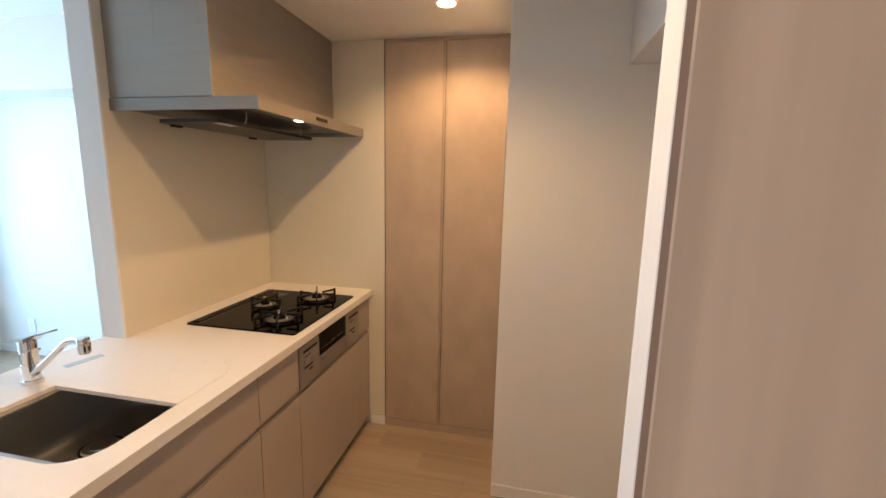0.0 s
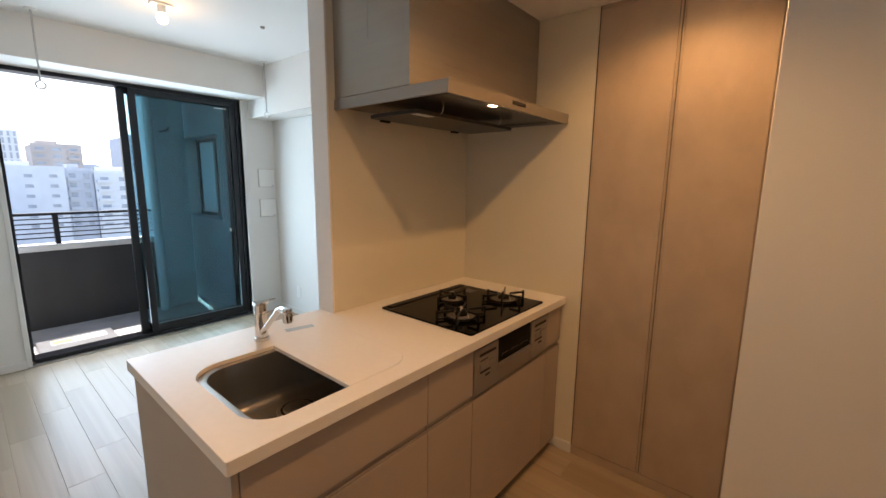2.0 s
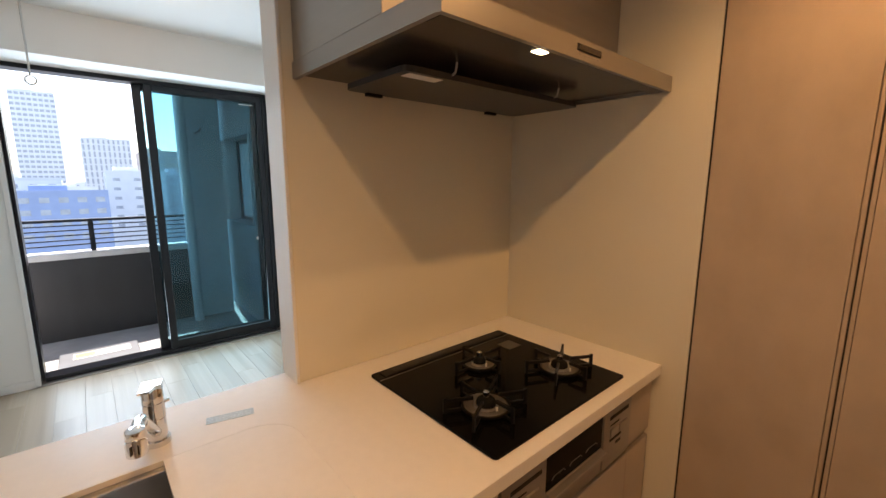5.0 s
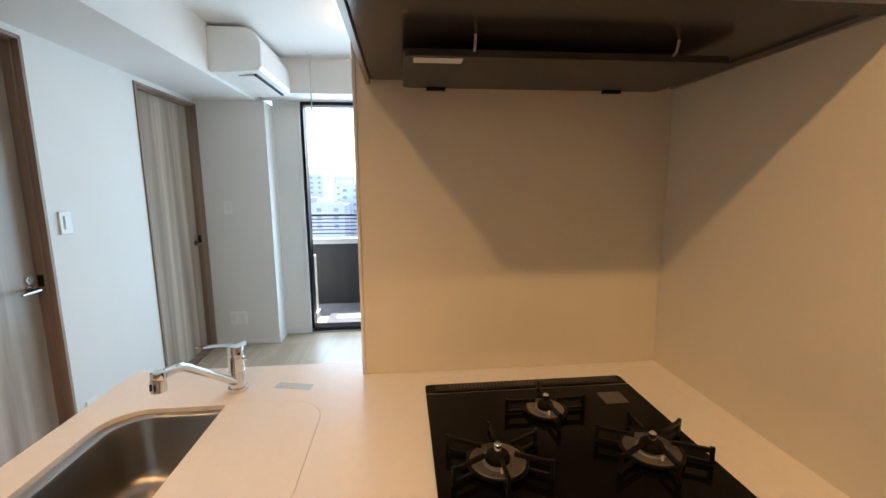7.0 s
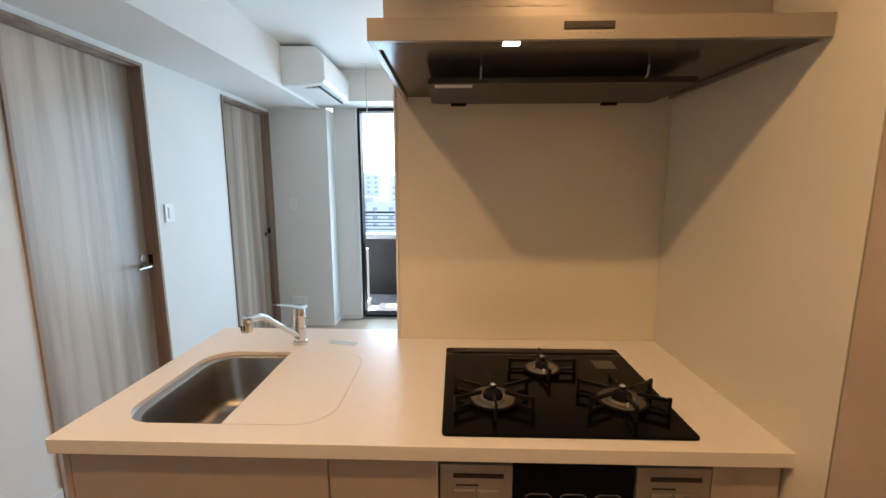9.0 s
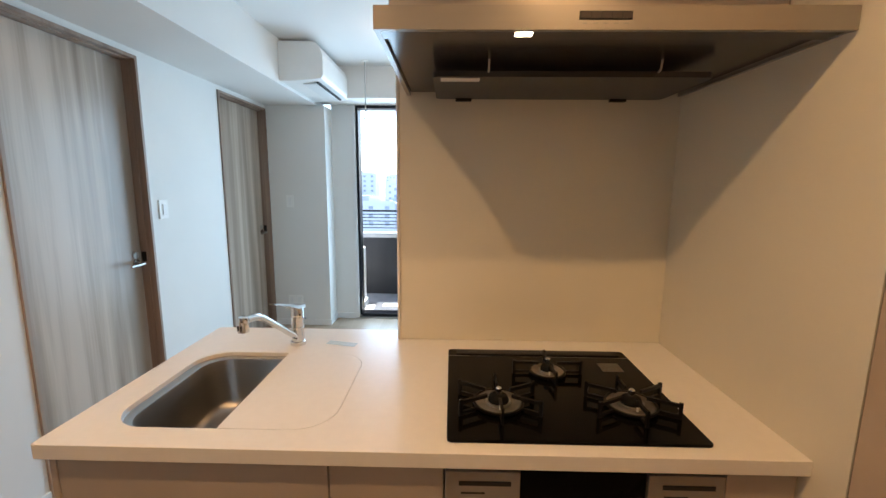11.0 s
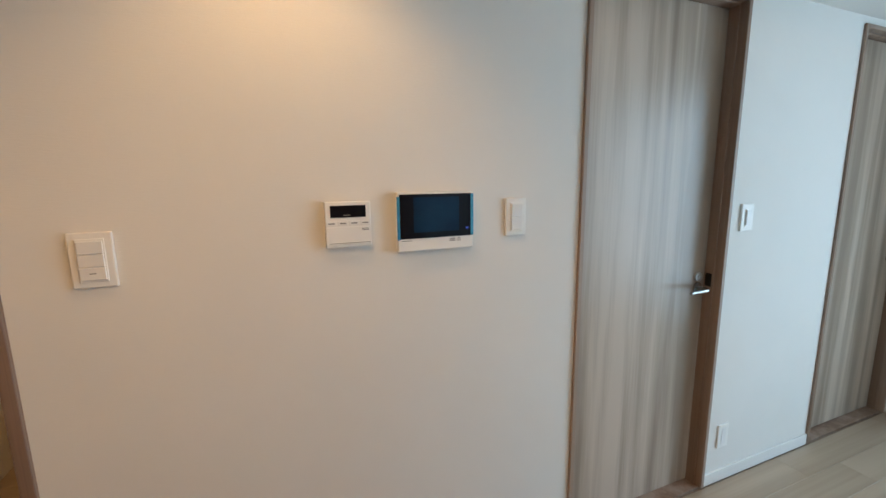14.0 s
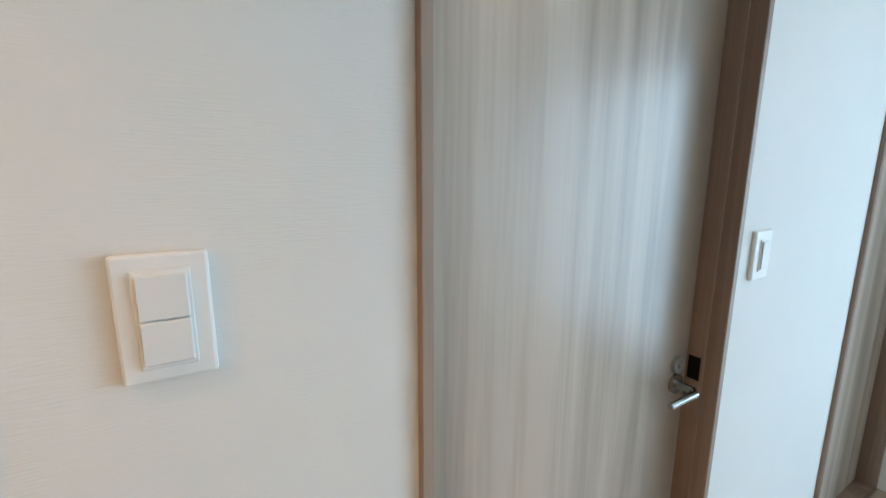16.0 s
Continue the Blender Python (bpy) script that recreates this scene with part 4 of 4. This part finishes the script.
marks("printed_mark", ic, [(-0.327, -0.306, 0.024, 0.0243, 1.2465, 1.2485), (-0.327, -0.307, 0.024, 0.0243, 1.2525, 1.2545), (-0.326, -0.309, 0.024, 0.0243, 1.2497, 1.2512), (-0.344, -0.330, 0.024, 0.0243, 1.2465, 1.248), (-0.342, -0.332, 0.024, 0.0243, 1.2535, 1.255), (-0.343, -0.331, 0.024, 0.0243, 1.2500, 1.2512), (-0.190, -0.160, 0.024, 0.0243, 1.2535, 1.2553)], INK)

th = thing("water_heater_control", (-0.013, 0, 1.25), "white water heater control panel with a dark display", "control panel")
part("housing", boxes((-0.076, 0.046, 0, 0.020, 1.248, 1.371), bevel=0.003, seg=2), PLASTIC, th)
part("flap", boxes((-0.075, 0.045, 0.020, 0.023, 1.256, 1.304), bevel=0.001), PLASTIC, th)
part("display", boxes((-0.062, 0.032, 0.020, 0.0212, 1.329, 1.361)), SCREEN, th, "black display")
for i in range(4):
    k = part("button", boxes((-0.072 + 0.030 * i, -0.047 + 0.030 * i, 0.020, 0.0215, 1.308, 1.319), bevel=0.0005), PLASTIC2, th, "small white button")
    part("printed_mark", boxes((-0.068 + 0.030 * i, -0.052 + 0.030 * i, 0.0215, 0.0217, 1.312, 1.315)), INK, k)
marks("printed_mark", th, [(-0.068, -0.050, 0.023, 0.0232, 1.293, 1.295), (-0.068, -0.050, 0.023, 0.0232, 1.297, 1.299), (-0.072, 0.036, 0.023, 0.0232, 1.2595, 1.2610), (-0.020, -0.002, 0.0212, 0.0214, 1.334, 1.336)], INK)

# ---- living room things ----
ac = thing("air_conditioner", (-2.8, 0.485, 2.18), "white wall mounted air conditioner on the beam", "air conditioner")
bm = bmesh.new()
prof = [(0.485, 2.160), (0.485, 2.440), (0.725, 2.440), (0.760, 2.430), (0.790, 2.40), (0.815, 2.345), (0.813, 2.205), (0.797, 2.180), (0.62, 2.163)]
loft(bm, [[(x, y, z) for y, z in prof] for x in (-3.16, -2.362)])
body = part("housing", bm, PLASTIC, ac)
bv = body.modifiers.new("edge", "BEVEL")
bv.width, bv.segments, bv.limit_method, bv.angle_limit = 0.006, 2, "ANGLE", radians(30)
part("louver", boxes((-3.09, -2.45, 0.632, 0.735, 2.157, 2.168), bevel=0.001), PLASTIC2, ac, "white air louver")
part("outlet_slot", boxes((-3.09, -2.45, 0.7355, 0.752, 2.163, 2.180)), DARK, ac)

cl = thing("ceiling_light", (-2.2, 1.50, ZC), "bare warm light bulb in a white ceiling socket", "lamp")
bm = bmesh.new()
prism(bm, rr(-2.235, -2.165, 1.44, 1.56, 0.012, 4), ZC - 0.012, ZC)
part("rose", bm, PLASTIC, cl)
bm = bmesh.new()
disc(bm, -2.2, 1.50, ZC - 0.055, ZC - 0.012, 0.022, 0.024)
part("socket", bm, PLASTIC, cl, round_=True)
bm = bmesh.new()
bmesh.ops.create_uvsphere(bm, u_segments=20, v_segments=12, radius=0.030, matrix=Matrix.Translation((-2.2, 1.50, ZC - 0.085)))
bo = part("bulb", bm, BULB, cl, "lit warm bulb", round_=True)
bo.visible_shadow = False


def hanger(x, y, label):
    g = thing("laundry_pole_hanger", (x, y, ZC), label, "hanger", "ceiling laundry hangers")
    bm = bmesh.new()
    disc(bm, x, y, ZC - 0.008, ZC, 0.030, 0.030)
    part("ceiling_plate", bm, PLASTIC, g, round_=True)
    bm = bmesh.new()
    disc(bm, x, y, ZC - 0.43, ZC - 0.008, 0.0052, 0.0052, 12)
    part("rod", bm, RODM, g, round_=True)
    bm = bmesh.new()
    n = 24
    tube(bm, [(x, y + 0.024 * math.sin(2 * math.pi * k / n), ZC - 0.455 + 0.024 * math.cos(2 * math.pi * k / n)) for k in range(n + 1)], 0.005, 8)
    part("ring", bm, PLASTIC, g, round_=True)


hanger(-2.93, 1.005, "white ceiling rod with a ring for a laundry pole")
hanger(-2.93, 2.50, "white ceiling rod with a ring for a laundry pole")
bm = bmesh.new()
disc(bm, -2.094, 2.071, ZC - 0.012, ZC, 0.012, 0.016, 16)
tagged(part("ceiling_hook", bm, BURNM, None, round_=True), "small metal ceiling fitting", "fitting")
for z0, z1 in ((1.345, 1.525), (1.035, 1.215)):
    a = thing("access_panel", (XW, 2.71, z0), "white square access panel on the wall", "panel", "wall access panels")
    part("lid", boxes((XW, XW + 0.010, 2.625, 2.795, z0, z1), bevel=0.002), PLASTIC, a)
    # slightly wider grey slab, added so the lid's edge stands out
    part("lid_outline", boxes((XW, XW + 0.004, 2.6215, 2.7985, z0 - 0.0035, z1 + 0.0035)), CAB, a, "thin grey outline added round the lid")
    part("latch", boxes((XW + 0.010, XW + 0.0115, 2.762, 2.785, z0 + 0.008, z0 + 0.014)), INK, a)


def downlight(x, y, z=ZK):
    g = thing("downlight", (x, y, z), "small recessed warm downlight", "lamp", "ceiling downlights")
    bm = bmesh.new()
    n = 28
    loft(bm, [[(x + r * math.cos(2 * math.pi * k / n), y + r * math.sin(2 * math.pi * k / n), zz) for k in range(n)] for r, zz in ((0.052, z), (0.052, z - 0.004), (0.040, z - 0.005), (0.038, z - 0.001), (0.052, z))], cap=False)
    part("trim_ring", bm, PLASTIC, g, round_=True)
    bm = bmesh.new()
    disc(bm, x, y, z - 0.0025, z - 0.0012, 0.037)
    o = part("lens", bm, LAMPG, g, "lit warm lens")
    o.visible_shadow = False


for px, py in ((0.487, 1.244), (0.487, 2.14), (0.12, 0.36)):
    downlight(px, py)

# ---- floor planks, last ----
PW, PL = 0.145, 0.909
floor = tagged(new("floor"), "greyish oak plank floor", "floor", kind="structure")
meshes = {}


def plank(x0, x1, y0, y1):
    key = (round(x1 - x0, 3), round(y1 - y0, 3))
    if key not in meshes:
        bm = bmesh.new()
        w, h = key[0] - 0.0008, key[1] - 0.0008
        v = [[bm.verts.new((sx * (w / 2 - i), sy * (h / 2 - i), z)) for sx, sy in ((-1, -1), (1, -1), (1, 1), (-1, 1))] for i, z in ((0, -0.012), (0, -0.0008), (0.0008, 0.0))]
        for a, b in zip(v, v[1:]):
            for i in range(4):
                bm.faces.new((a[i], a[(i + 1) % 4], b[(i + 1) % 4], b[i]))
        bm.faces.new(v[-1])
        me = bpy.data.meshes.new("plank")
        bm.to_mesh(me)
        bm.free()
        me.materials.append(PLANK)
        meshes[key] = me
    ob = new("plank", meshes[key])
    ob.location = ((x0 + x1) / 2, (y0 + y1) / 2, 0)
    ob.parent = floor


row = 0
y = 0.449 - 19 * PW
while y < YN:
    y1 = min(y + PW, YN)
    x = XW - 0.0 - PL * ((row * 0.285) % 1.0)
    while x < 2.0:
        a, b = max(x, XW if y > -0.1 else 0.5), min(x + PL, 2.0)
        if b - a > 0.02:
            plank(a, b, y, y1)
        x += PL
    y = y1
    row += 1
